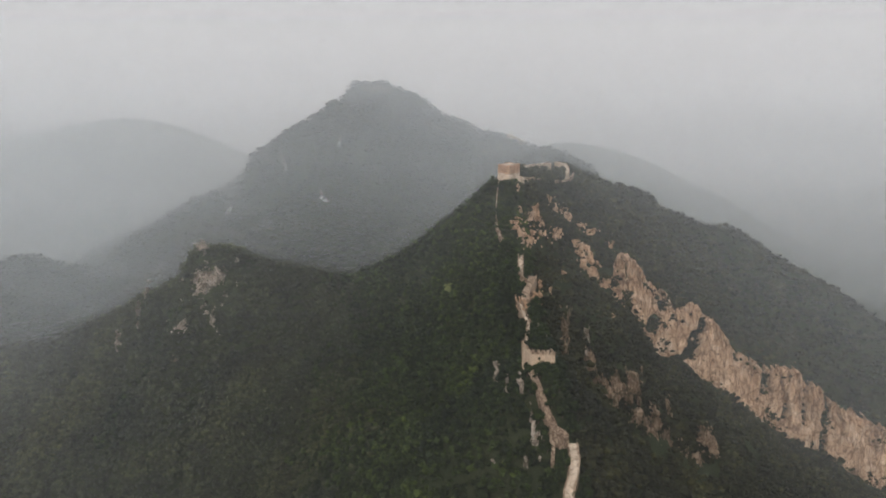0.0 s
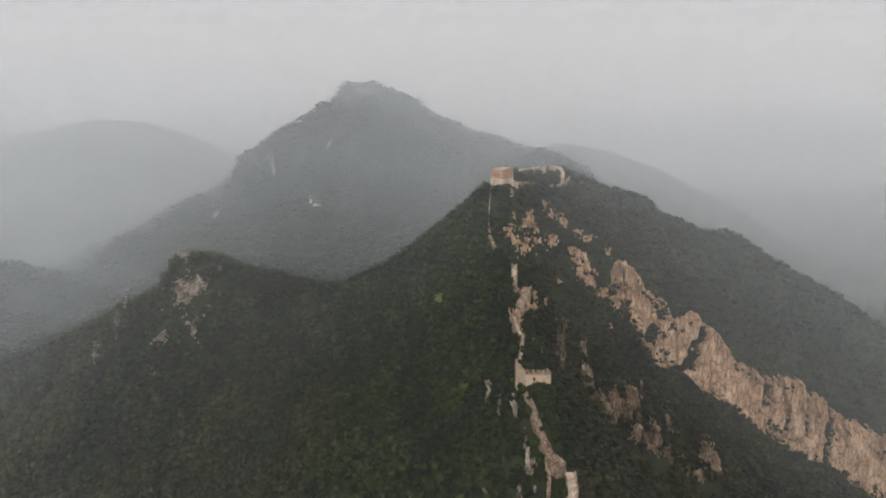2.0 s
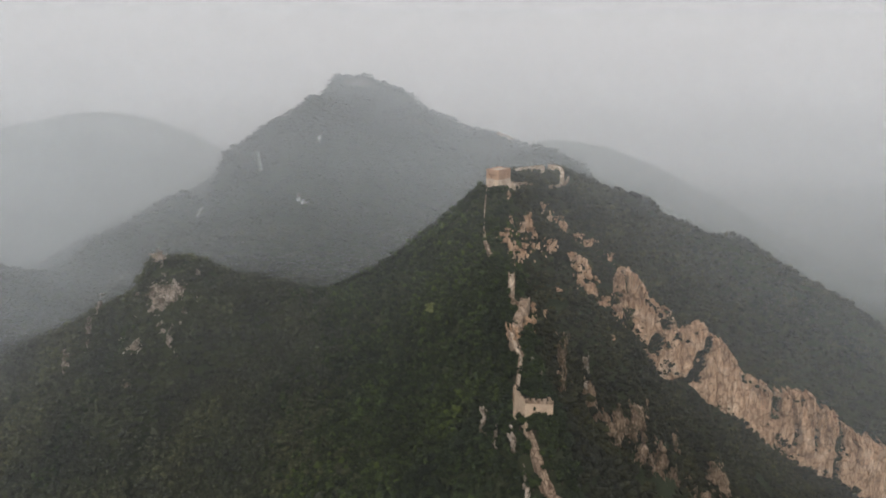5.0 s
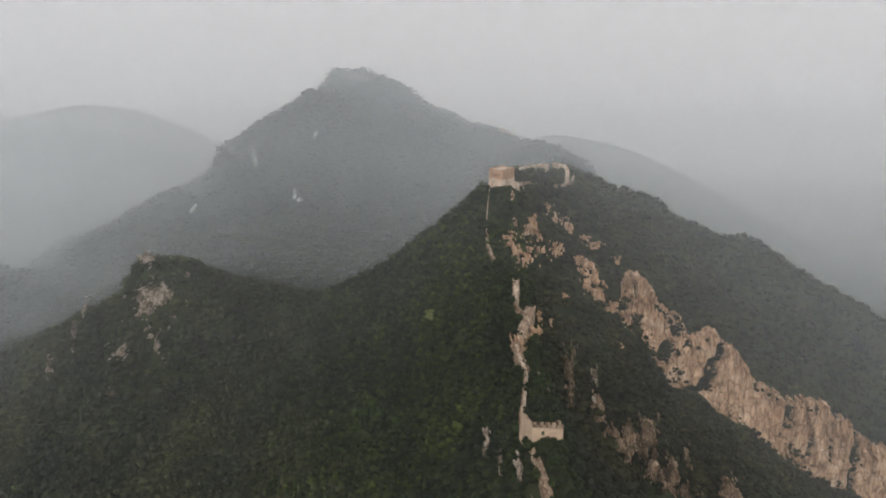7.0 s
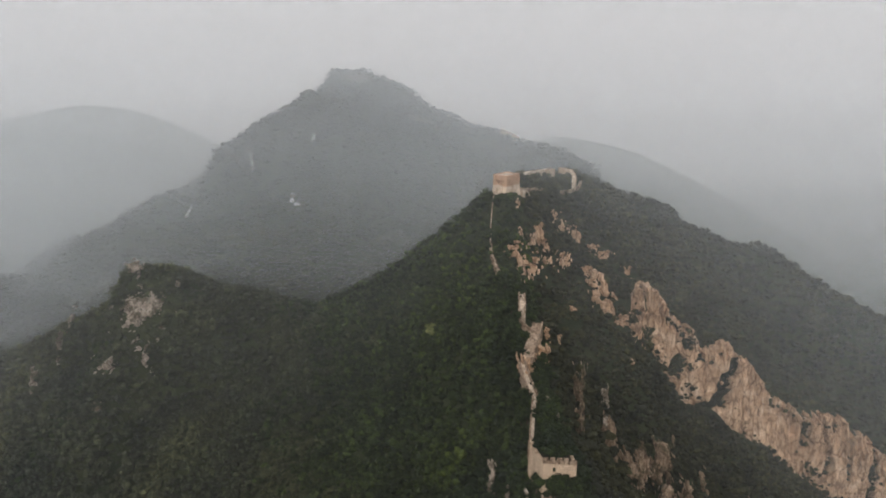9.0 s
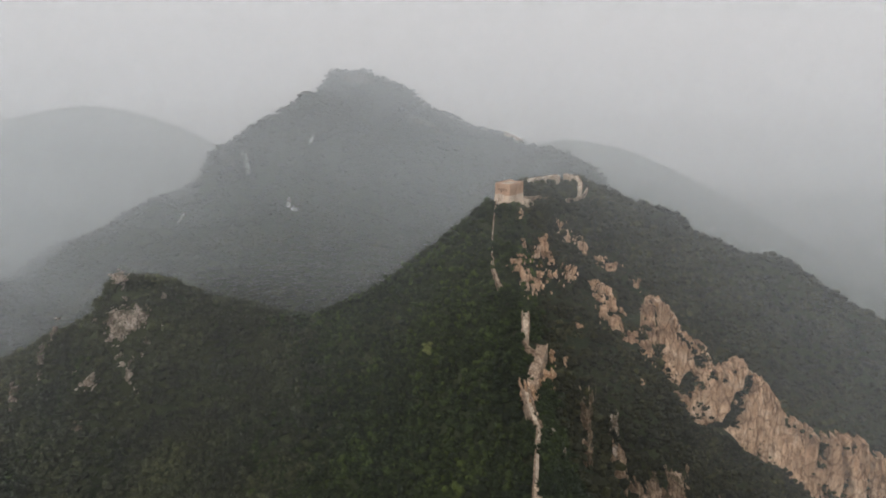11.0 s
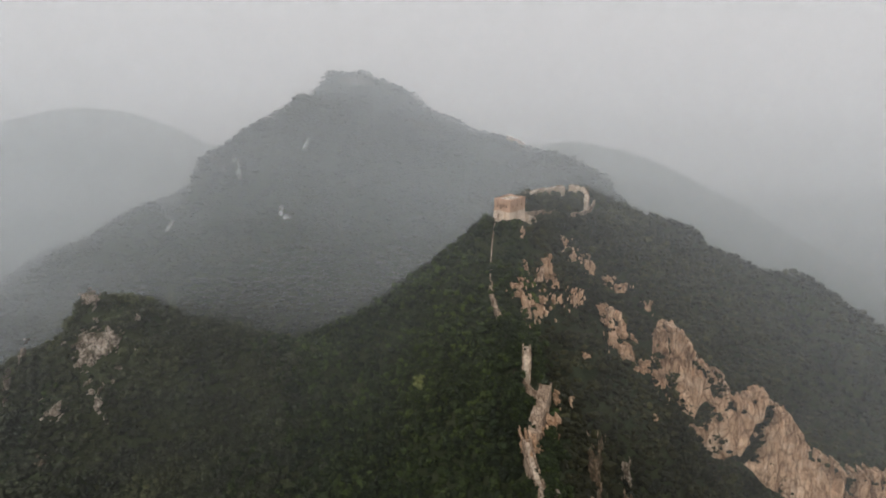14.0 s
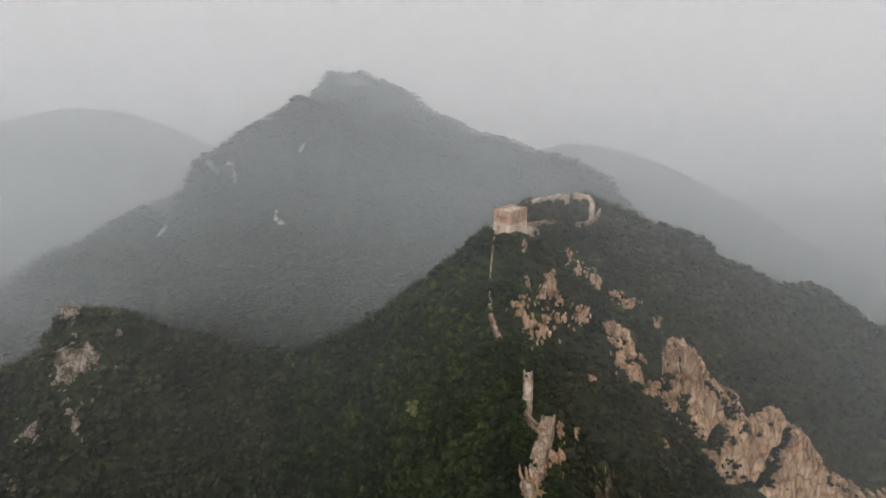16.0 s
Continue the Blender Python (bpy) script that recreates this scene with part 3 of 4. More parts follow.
CRAG_ROCKS = [(-168, 423.5, 181.5, 7, 7), (-167.0, 410.7, 160.2, 11.0, 12.2), (-159.0, 412.2, 163.0, 14.5, 10.8), (-153.0, 412.4, 163.3, 4.8, 4.8), (-167.3, 425.3, 177.6, 2.5, 2.5), (-157.2, 417.7, 169.1, 3.0, 2.4), (-159.8, 398.2, 144.3, 4.8, 1.5), (-186.7, 405.5, 136.7, 3.2, 2.6), (-164.1, 420.5, 171.7, 3.1, 1.2), (-215.6, 423.3, 136.3, 3.5, 18.2), (-225.2, 409.9, 122.2, 5.2, 14.7), (-174.9, 393.7, 138.0, 6.4, 5.6), (-155.4, 397.3, 142.5, 3.9, 9.4), (-172.6, 374.5, 121.2, 3.9, 3.9)]
MASSIF_ROCKS = [(-113.0, 909, 269.5, 15.0, 9.0), (-99.0, 909, 269, 17.0, 12.0), (-86.0, 910, 267, 12.0, 8.0), (-66, 914, 262, 6, 3), (-125.3, 738, 217.8, 3.2, 8.5), (-181.5, 712.5, 192, 3.6, 9), (-183.5, 717, 197, 3.0, 8), (-185.5, 722, 202, 2.6, 7), (-191, 729, 205, 3.0, 7), (-204.4, 724, 201, 3.6, 9), (-197, 716, 196.5, 2.2, 7), (-210.5, 730, 204.5, 3.5, 8),
                (-134.5, 669.5, 169.5, 4.0, 7.0), (-128.5, 663.5, 165, 6.0, 3.5), (144, 803, 192, 2.4, 6), (145.8, 799.5, 187, 2.2, 6), (-235.9, 677, 152, 2.6, 6.5), (41.5, 862, 191, 6.1, 2.6), (51.7, 859.5, 189, 4.0, 2.2)]
ROCKS = []
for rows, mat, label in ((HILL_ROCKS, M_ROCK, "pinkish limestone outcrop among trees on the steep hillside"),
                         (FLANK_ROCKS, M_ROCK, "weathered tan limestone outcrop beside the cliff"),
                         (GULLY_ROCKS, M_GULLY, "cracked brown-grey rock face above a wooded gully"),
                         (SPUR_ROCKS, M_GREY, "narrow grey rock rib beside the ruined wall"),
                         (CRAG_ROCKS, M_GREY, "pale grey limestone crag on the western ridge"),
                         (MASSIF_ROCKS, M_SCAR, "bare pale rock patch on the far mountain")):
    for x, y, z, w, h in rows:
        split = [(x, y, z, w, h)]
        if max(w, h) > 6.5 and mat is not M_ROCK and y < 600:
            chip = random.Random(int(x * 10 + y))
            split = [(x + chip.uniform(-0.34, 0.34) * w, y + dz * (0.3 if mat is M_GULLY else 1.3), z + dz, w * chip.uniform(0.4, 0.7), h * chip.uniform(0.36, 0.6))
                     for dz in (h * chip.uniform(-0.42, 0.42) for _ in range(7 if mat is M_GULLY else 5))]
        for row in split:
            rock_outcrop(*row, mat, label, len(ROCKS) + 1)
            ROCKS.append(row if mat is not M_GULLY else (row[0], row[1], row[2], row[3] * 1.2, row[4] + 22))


# ---- the ruined wall ----
def resample(points, step):
    p = np.array(points, float)
    d = np.r_[0, np.cumsum(np.linalg.norm(np.diff(p[:, :2], axis=0), axis=1))]
    s = np.linspace(0, d[-1], max(2, int(d[-1] / step) + 1))
    q = np.stack([np.interp(s, d, p[:, k]) for k in range(3)], -1)
    if len(q) > 4:
        q[1:-1] = (q[:-2] + 2 * q[1:-1] + q[2:]) / 4
    t = np.gradient(q[:, :2], axis=0)
    t /= np.linalg.norm(t, axis=1)[:, None]
    return s, q, np.stack([-t[:, 1], t[:, 0]], -1)


def strip(points, left, right, low, top, seed, step=0.6, ragged=0.3, crenel=0.0):
    """A solid strip along the line, from `low` under it to `top` over it, between two offsets."""
    s, q, n = resample(points, step)
    bm = bmesh.new()
    rows = []
    for k in range(len(s)):
        j = float(fbm(s[k], seed * 3.1, 2.2, 3, seed))
        jag = ragged * (2.2 * j - 0.25 * float(value_noise(s[k] * 1.9, seed, seed) > 0.2))
        tooth = crenel if crenel and (s[k] % 2.1) < 1.35 else 0.0
        w = 1 + 0.12 * ragged * j
        tz = q[k, 2] + top + jag + tooth
        ring = []
        for off, z in ((left * 1.06, q[k, 2] - low), (left * w, tz), (right * w, tz + 0.1 * j), (right * 1.06, q[k, 2] - low)):
            ring.append(bm.verts.new((q[k, 0] + n[k, 0] * off, q[k, 1] + n[k, 1] * off, z)))
        rows.append(ring)
    for a, b in zip(rows, rows[1:]):
        for i in range(4):
            bm.faces.new((a[i], a[(i + 1) % 4], b[(i + 1) % 4], b[i]))
    bm.faces.new(rows[0][::-1])
    bm.faces.new(rows[-1])
    bmesh.ops.recalc_face_normals(bm, faces=bm.faces)
    return bm


WALLS = []


def ruined_wall(label, points, width, left=0.0, right=0.0, low=4.0, seed=1, mat=None, ragged=0.3, crenel=0.0, room=0.5):
    base = new("ruined_wall")
    tagged(base, label, "wall", "ruined wall sections")
    half = width / 2
    part("walkway", strip(points, half, -half, low, 0.0, seed, step=0.45, ragged=0.3), mat or M_PATH, base, "worn pale stone walkway")
    if left:
        part("parapet", strip(points, half + 0.12, half - 0.38, low, left, seed + 1, 0.35, ragged, crenel), M_RUBBLE, base, "jagged rubble parapet")
    if right:
        part("parapet", strip(points, -half + 0.38, -half - 0.12, low, right, seed + 2, 0.35, ragged, crenel), M_RUBBLE, base, "jagged rubble parapet")
    WALLS.append((points, width / 2 + room))
    return base


ruined_wall("narrow broken wall climbing from the lower tower", [(28.0, 229.5, 198.8), (29.2, 236, 193.5), (30.6, 245, 189.6), (32.2, 255, 188.6), (33.0, 260, 188.8), (34.8, 270, 189.6)], 1.3, 0.5, 0.0, 5, 3)
ruined_wall("pale parapet wall curving up to a rock knob", [(34.9, 270.5, 189.4), (34.3, 274, 189.6), (33.5, 282.5, 190.6), (32.8, 290, 192.4)], 2.4, 1.0, 0.9, 5, 5)
ruined_wall("broad crumbled wall of tan rubble on a rock spine", [(35.5, 292, 193.0), (36.4, 297, 194.2), (38.0, 302, 195.2), (39.6, 307, 196.2), (41.0, 311, 197.4), (41.6, 313.5, 197.8)], 3.8, 0.3, 0.9, 7, 7, M_RUBBLE, 0.5)
ruined_wall("curved stub of broken parapet between two wall ruins", [(38.8, 309, 196.6), (37.2, 310.4, 197.4), (35.6, 311.8, 198.4), (34.6, 314.2, 199.6)], 0.9, 0.7, 0.0, 4, 9)
ruined_wall("pale walkway with parapets on both sides", [(35.4, 315.5, 200.4), (35.9, 319, 201.4), (36.4, 324, 202.8), (36.9, 330, 203.4)], 2.6, 1.1, 1.1, 5, 11)
ruined_wall("thin pale wall line descending a wooded slope", [(29.9, 347, 205.6), (28.5, 352.7, 206.9), (26.8, 360, 210.2), (26.3, 367, 213.8)], 1.2, 0.5, 0.4, 4, 13)
ruined_wall("thin overgrown wall line below the upper tower", [(26.3, 367.5, 214.4), (26.5, 371, 216.8), (27.0, 377.6, 221.3), (27.9, 384.6, 227.5), (29.2, 390.5, 234)], 0.32, 0.2, 0.0, 5, 15, room=1.0)
ruined_wall("collapsed tan wall descending from the lower tower", [(30.8, 218, 190.2), (32.2, 209.8, 188.2), (33.9, 204.3, 184.0), (35.7, 199.8, 180.4)], 2.4, 0.4, 0.3, 6, 17, M_RUBBLE, 0.45)
ruined_wall("masonry block standing on the broken wall", [(35.4, 199.4, 180.6), (37.8, 197, 180.0), (39.4, 195.6, 179.2)], 3.0, 0.3, 0.3, 8, 19, M_RUBBLE, 0.3)
ruined_wall("curving wall with stepped walkway and low parapets", [(41.8, 196.4, 176.2), (41.8, 191, 173.4), (40.2, 185.5, 170.4), (38.2, 180.5, 167.8), (37.4, 174, 163)], 3.4, 0.8, 0.9, 6, 21)
ruined_wall("short spur of broken wall", [(35.2, 196, 177), (34.2, 190, 172.6)], 1.1, 0.3, 0.0, 5, 23, M_RUBBLE, 0.4)
def on_ground(points, lift):
    return [(x, y, float(height(x, y)) + lift) for x, y in points]


ruined_wall("pale wall along the hilltop behind the tower", [(46.4, 450, 231.6), (51.2, 459, 230.9), (56.9, 468, 230.4), (63.1, 475, 230.1), (68.4, 479, 230.1), (73.4, 482, 230.1)], 2.4, 0.4, 0.0, 7, 25, room=1.1)
ruined_wall("pale hilltop wall bending downhill", [(76.5, 483.5, 230.4), (83.5, 483, 229.8), (84.9, 479, 228.0), (85.0, 474, 226.0), (83.6, 468, 224.0)], 2.4, 0.4, 0.0, 7, 27, room=1.6)
ruined_wall("faint curved wall low on the hilltop", [(89.7, 477, 223.8), (87.2, 471, 221.9), (82.7, 463, 221.4), (78.2, 456, 221.4), (72.5, 449.5, 222.7)], 0.9, 0.3, 0.0, 5, 29, room=2.4)
ruined_wall("grassed remnant wall beside the upper tower", [(67.4, 446, 223.7), (61.6, 442, 225.2), (55.9, 438, 226.6), (48.6, 425, 228.8), (43.8, 412, 231.6)], 0.9, 0.3, 0.0, 5, 31, room=1.8)
ruined_wall("pale broken wall adjoining the upper tower", on_ground([(43.5, 399.5), (47, 404), (50, 411)], 3.2), 2.0, 0.4, 0.0, 5, 33, room=1.8)
ruined_wall("pale wall line slanting down the far mountain", on_ground([(-45, 880), (-33, 876), (-22, 873), (-8, 868), (2, 866)], 2.6), 0.7, 0.2, 0.0, 6, 35, M_SCAR)
ruined_wall("pale wall along the far mountain crest", on_ground([(76, 888), (86, 885), (97, 878)], 6.0), 2.2, 0.6, 0.3, 8, 37)

bits = random.Random(77)
for k in range(26):
    x = -164 + bits.gauss(0, 9)
    y = 408 + bits.gauss(0, 7)
    w = bits.uniform(0.9, 2.6)
    row = (x, y, float(height(x, y)) + 2.6, w, bits.uniform(0.6, 1.6) * w)
    rock_outcrop(*row, M_GREY, "small pale rock on the western crag", 300 + k)
    ROCKS.append(row)
for row, label in (((36.6, 287.5, 190.2, 3.4, 4.6), "tan rock under the broken wall"), ((38.8, 294, 191.2, 2.6, 4.4), "tan rock under the broken wall"),
                   ((40.6, 305, 194.2, 2.2, 3.6), "fallen masonry beside the broken wall"), ((33.2, 283.5, 190.4, 1.8, 2.2), "fallen masonry beside the broken wall"),
                   ((33.8, 288.5, 190.6, 5.2, 7.0), "knob of tan rock built into the wall"), ((42.4, 299, 190.8, 3.6, 6.0), "broken masonry-topped rock beside the wall"),
                   ((44.6, 301, 191.6, 3.0, 1.5), "loose tan boulder beside the wall")):
    rock_outcrop(*row, M_ROCK, label, 200 + len(ROCKS))
    ROCKS.append(row)


# ---- towers ----
def loops_to_panel(outer, holes, thick):
    """A wall panel in the x-z plane with arched openings right through it, `thick` deep along y."""
    bm = bmesh.new()
    edges = []
    for loop in [outer] + holes:
        vs = [bm.verts.new((x, 0, z)) for x, z in loop]
        edges += [bm.edges.new((vs[i], vs[(i + 1) % len(vs)])) for i in range(len(vs))]
    bmesh.ops.triangle_fill(bm, edges=edges, use_beauty=True)
    got = bmesh.ops.extrude_face_region(bm, geom=bm.faces[:])
    bmesh.ops.translate(bm, vec=(0, thick, 0), verts=[g for g in got["geom"] if isinstance(g, bmesh.types.BMVert)])
    bmesh.ops.recalc_face_normals(bm, faces=bm.faces)
    return bm


def arch(cx, sill, w, h):
    r = w / 2
    pts = [(cx - r, sill), (cx + r, sill)]
    pts += [(cx + r * math.cos(a), sill + h - r + r * math.sin(a)) for a in np.linspace(0, math.pi, 9)]
    return pts


def ragged_top(length, z, amp, seed, step=0.5):
    n = int(length / step)
    return [(length * (1 - k / n), z + amp * float(fbm(k * step, seed, 1.6, 2, seed))) for k in range(n + 1)]


def box(bm, x0, x1, y0, y1, z0, z1, taper=0.0):
    vs = [bm.verts.new((x + (taper if (x == x0) else -taper) * (z == z1), y + (taper if (y == y0) else -taper) * (z == z1), z))
          for z in (z0, z1) for x, y in ((x0, y0), (x1, y0), (x1, y1), (x0, y1))]
    for f in ((3, 2, 1, 0), (4, 5, 6, 7), (0, 1, 5, 4), (1, 2, 6, 5), (2, 3, 7, 6), (3, 0, 4, 7)):
        bm.faces.new([vs[i] for i in f])


def upper_tower():
    """Brick storey with arched windows on a tall battered stone base."""
    lx, ly, hb, ht, th = 11.4, 8.0, 4.4, 5.2, 0.8
    tower = new("watchtower")
    tagged(tower, "square brick watchtower with arched windows on a pale stone base", "tower")
    bm = bmesh.new()
    n = 14
    rings = []
    for k in range(n + 1):
        f = k / n
        z = -4 + (hb + 4) * f
        b = 0.75 * (1 - f)
        ring = []
        for (ax, ay), (bx, by) in zip([(-b, -b), (lx + b, -b), (lx + b, ly + b), (-b, ly + b)], [(lx + b, -b), (lx + b, ly + b), (-b, ly + b), (-b, -b)]):
            for i in range(12):
                g = i / 12
                x, y = ax + (bx - ax) * g, ay + (by - ay) * g
                j = 0.22 * (1 - f) * noise.noise(Vector((x * 0.9, y * 0.9, z * 0.8)))
                ring.append(bm.verts.new((x + j, y + j, z)))
        rings.append(ring)
    for a, b in zip(rings, rings[1:]):
        for i in range(48):
            bm.faces.new((a[i], a[(i + 1) % 48], b[(i + 1) % 48], b[i]))
    bm.faces.new(rings[-1])
    part("stone_base", bm, M_STONE, tower, "pale dressed stone base")
    bm = bmesh.new()
    box(bm, -0.14, lx + 0.14, -0.14, ly + 0.14, hb - 0.12, hb + 0.16)
    part("string_course", bm, M_STONE, tower, "projecting pale stone course")
    z0 = hb + 0.16
    zt = z0 + ht
    for name, length, m, holes in (
            ("wall", lx, pose(0, 0, z0), [arch(2.2, 1.7, 0.75, 1.5), arch(5.4, 1.7, 0.75, 1.5), arch(8.6, 1.7, 0.75, 1.5)]),
            ("wall", lx, pose(lx, ly, z0, 0, 0, 180), [arch(3, 1.0, 0.75, 1.7), arch(8, 1.0, 0.75, 1.7)]),
            ("wall", ly - 2 * th, pose(0, ly - th, z0, 0, 0, -90), [arch(1.0, 1.7, 0.65, 1.4), arch(2.5, 0.8, 0.9, 2.2), arch(4.0, 1.7, 0.65, 1.4), arch(5.4, 1.7, 0.65, 1.4)]),
            ("wall", ly - 2 * th, pose(lx, th, z0, 0, 0, 90), [arch(3.0, 1.0, 0.8, 1.7)])):
        top = ragged_top(length, ht, 0.35, int(length * 7 + m.translation.x))
        ob = part(name, loops_to_panel([(0, 0), (length, 0)] + top, holes, th), M_BRICK, tower, "orange-brown brick wall with arched windows")
        ob.matrix_local = m
    bm = bmesh.new()
    bmesh.ops.create_grid(bm, x_segments=16, y_segments=12, size=1.0)
    for v in bm.verts:
        v.co = Vector((lx / 2 + v.co.x * (lx / 2 - th), ly / 2 + v.co.y * (ly / 2 - th), zt - 0.45 + 0.9 * (1 - max(abs(v.co.x), abs(v.co.y))) + 0.25 * noise.noise(v.co * 3)))
    part("roof_deck", bm, M_PATH, tower, "rubble-strewn pale flat roof")
    # block below the deck; its shade is in its colour
    bm = bmesh.new()
    box(bm, th, lx - th, th, ly - th, zt - 1.4, zt - 0.7)
    part("vault", bm, M_DARK, tower, "vault under the roof, coloured dark to read as shade")
    # crumbled arch and buttress on the face above the wall
    holes = [arch(2.2, 0.0, 1.9, 3.2)]
    bm = loops_to_panel([(0, 0), (4.4, 0), (4.4, 3.6), (3.9, 4.3), (1.2, 4.6), (0, 4.0)], holes, 0.9)
    ob = part("arched_buttress", bm, M_STONE, tower, "crumbling arched stone buttress")
    ob.matrix_local = pose(-1.0, 6.6, 0.6, 0, 0, -90)
    d = Vector((7.3, 8.8, 0)).normalized()
    tower.matrix_world = pose(35.0, 389.6, 232.0, 0, 0, math.degrees(math.atan2(d.y, d.x)))
    return tower


upper_tower()


def lower_tower():
    """A ruined fort: tall battered front and flank walls, parapet with merlons, filled with earth and shrubs."""
    tower = new("wall_fort")
    tagged(tower, "roofless pale stone fort with broken merlons, overgrown inside", "tower")
    plan = [(30.2, 221.6), (38.8, 221.0), (38.4, 231.0), (27.6, 230.0)]
    cx, cy = sum(p[0] for p in plan) / 4, sum(p[1] for p in plan) / 4
    tower.location = (cx, cy, 190.0)
    th = 0.9
    for k, name in enumerate(("front_wall", "side_wall", "back_wall", "side_wall")):
        (ax, ay), (bx, by) = plan[k], plan[(k + 1) % 4]
        ax, ay, bx, by = ax - cx, ay - cy, bx - cx, by - cy
        length = math.hypot(bx - ax, by - ay)
        top = [(length, 7.4), (0, 7.4)]
        if k == 3:
            top = [(length, 7.4), (length * 0.45, 7.7), (0, 9.2)]
        if k == 2:
            top = [(length, 9.0), (length * 0.6, 7.6), (0, 7.2)]
        holes = [arch(length * 0.34, 4.9, 0.85, 1.5)] if k == 0 else []
        bm = loops_to_panel([(0, -6), (length, -6)] + top, holes, th)
        ob = part(name, bm, M_FORT, tower, "pale weathered stone wall")
        ob.matrix_local = pose(ax, ay, 0, 0, 0, math.degrees(math.atan2(by - ay, bx - ax)))
        if k in (0,):
            bm = bmesh.new()
            box(bm, -0.06, length + 0.06, -0.12, th, 7.4, 7.62)
            ob = part("string_course", bm, M_RUBBLE, tower, "projecting brick course")
            ob.matrix_local = pose(ax, ay, 0, 0, 0, math.degrees(math.atan2(by - ay, bx - ax)))
            bm = bmesh.new()
            box(bm, 0, length, 0, 0.55, 7.62, 8.2)
            ob = part("parapet", bm, M_RUBBLE, tower, "tan brick parapet")
            ob.matrix_local = pose(ax, ay, 0, 0, 0, math.degrees(math.atan2(by - ay, bx - ax)))
            for i, (m0, m1, hh) in enumerate(((0.0, 1.25, 0.8), (1.75, 3.05, 0.85), (3.5, 4.9, 0.8), (5.3, 6.6, 0.85), (6.9, 8.6, 0.25))):
                bm = bmesh.new()
                box(bm, m0, m1, 0.02, 0.53, 8.2, 8.2 + hh)
                ob = part("merlon", bm, M_RUBBLE, tower)
                ob.matrix_local = pose(ax, ay, 0, 0, 0, math.degrees(math.atan2(by - ay, bx - ax)))
    bm = bmesh.new()
    vs = [bm.verts.new((x - cx, y - cy, z)) for z in (4.0, 7.0) for x, y in [(cx + (p[0] - cx) * 0.88, cy + (p[1] - cy) * 0.88) for p in plan]]
    for f in ((0, 1, 5, 4), (1, 2, 6, 5), (2, 3, 7, 6), (3, 0, 4, 7), (4, 5, 6, 7)):
        bm.faces.new([vs[i] for i in f])
    part("earth_fill", bm, M_SOIL, tower, "overgrown earth filling")
    return tower


lower_tower()

# ---- woods ----
_bm = bmesh.new()
bmesh.ops.create_icosphere(_bm, subdivisions=1, radius=1.0)
ICO_V = np.array([v.co[:] for v in _bm.verts])
ICO_F = np.array([[v.index for v in f.verts] for f in _bm.faces])
_bm.free()


def clumps(centres, radii, rng, flat=0.85, jitter=0.42):
    """Uneven leafy clumps: one small lump of triangles about each centre."""
    n = len(centres)
    v = ICO_V[None] * (1 + rng.uniform(-jitter, jitter, (n, 12, 1))) * rng.uniform(0.75, 1.3, (n, 1, 3))
    a = rng.uniform(0, 6.28, n)
    ca, sa = np.cos(a)[:, None], np.sin(a)[:, None]
    v = np.stack([v[..., 0] * ca - v[..., 1] * sa, v[..., 0] * sa + v[..., 1] * ca, v[..., 2] * flat], -1)
    v = centres[:, None] + v * radii[:, None, None]
    f = ICO_F[None] + 12 * np.arange(n)[:, None, None]
    return v.reshape(-1, 3), f.reshape(-1, 3)


def leaves(centres, radii, rng, per, size):
    """Loose leaf sprays, single triangles, standing off the clumps."""
    n = len(centres) * per
    c, r = np.repeat(centres, per, 0), np.repeat(radii, per)
    d = rng.normal(0, 1, (n, 3))
    d[:, 2] = np.abs(d[:, 2]) * 0.9 + 0.05
    d /= np.linalg.norm(d, axis=1)[:, None]
    p = c + d * (r * rng.uniform(0.92, 1.22, n))[:, None]
    s = size * rng.uniform(0.6, 1.4, n)
    t = rng.normal(0, 1, (n, 3, 3)) * 0.62
    v = p[:, None] + t * s[:, None, None]
    return v.reshape(-1, 3), np.arange(n * 3).reshape(-1, 3)


def stack(*meshes):
    vs, fs, k = [], [], 0
    for v, f in meshes:
        vs.append(v)
        fs.append(f + k)
        k += len(v)
    return np.concatenate(vs), np.concatenate(fs)


def scatter(x0, x1, y0, y1, step, rng, keep):
    """Jittered sites on the slope where keep(x, y, z, steepness) allows."""
    x, y = np.meshgrid(np.arange(x0, x1, step), np.arange(y0, y1, step))
    x = (x + rng.uniform(-0.48, 0.48, x.shape) * step).ravel()
    y = (y + rng.uniform(-0.48, 0.48, y.shape) * step).ravel()
    z = height(x, y)
    steep = np.hypot(height(x + 1, y) - z, height(x, y + 1) - z)
    ok = keep(x, y, z, steep)
    for points, half in WALLS:
        _, q, _ = resample(points, 1.0)
        near = np.min(np.hypot(x[:, None] - q[None, :, 0], y[:, None] - q[None, :, 1]), axis=1)
        ok &= near > half + 0.5
    for rx, ry, rz, w, h in ROCKS:
        dx, dy = np.abs(x - rx), y - ry
        ok &= ~((dx < 0.38 * w + 0.2) & (dy > -(2.4 if w > 3 else 1.0) - 0.24 * h) & (dy < 0.5 * w + 0.6))
    ok &= ~((np.abs(x - 33.6) < 5.9) & (np.abs(y - 226) < 5.6))
    ok &= ~((np.abs(x - 36) < 7.2) & (np.abs(y - 396) < 7.2))
    return x[ok], y[ok], z[ok]


def ridge_y(x):
    return guide(RIDGE, x, 6.0)[0]


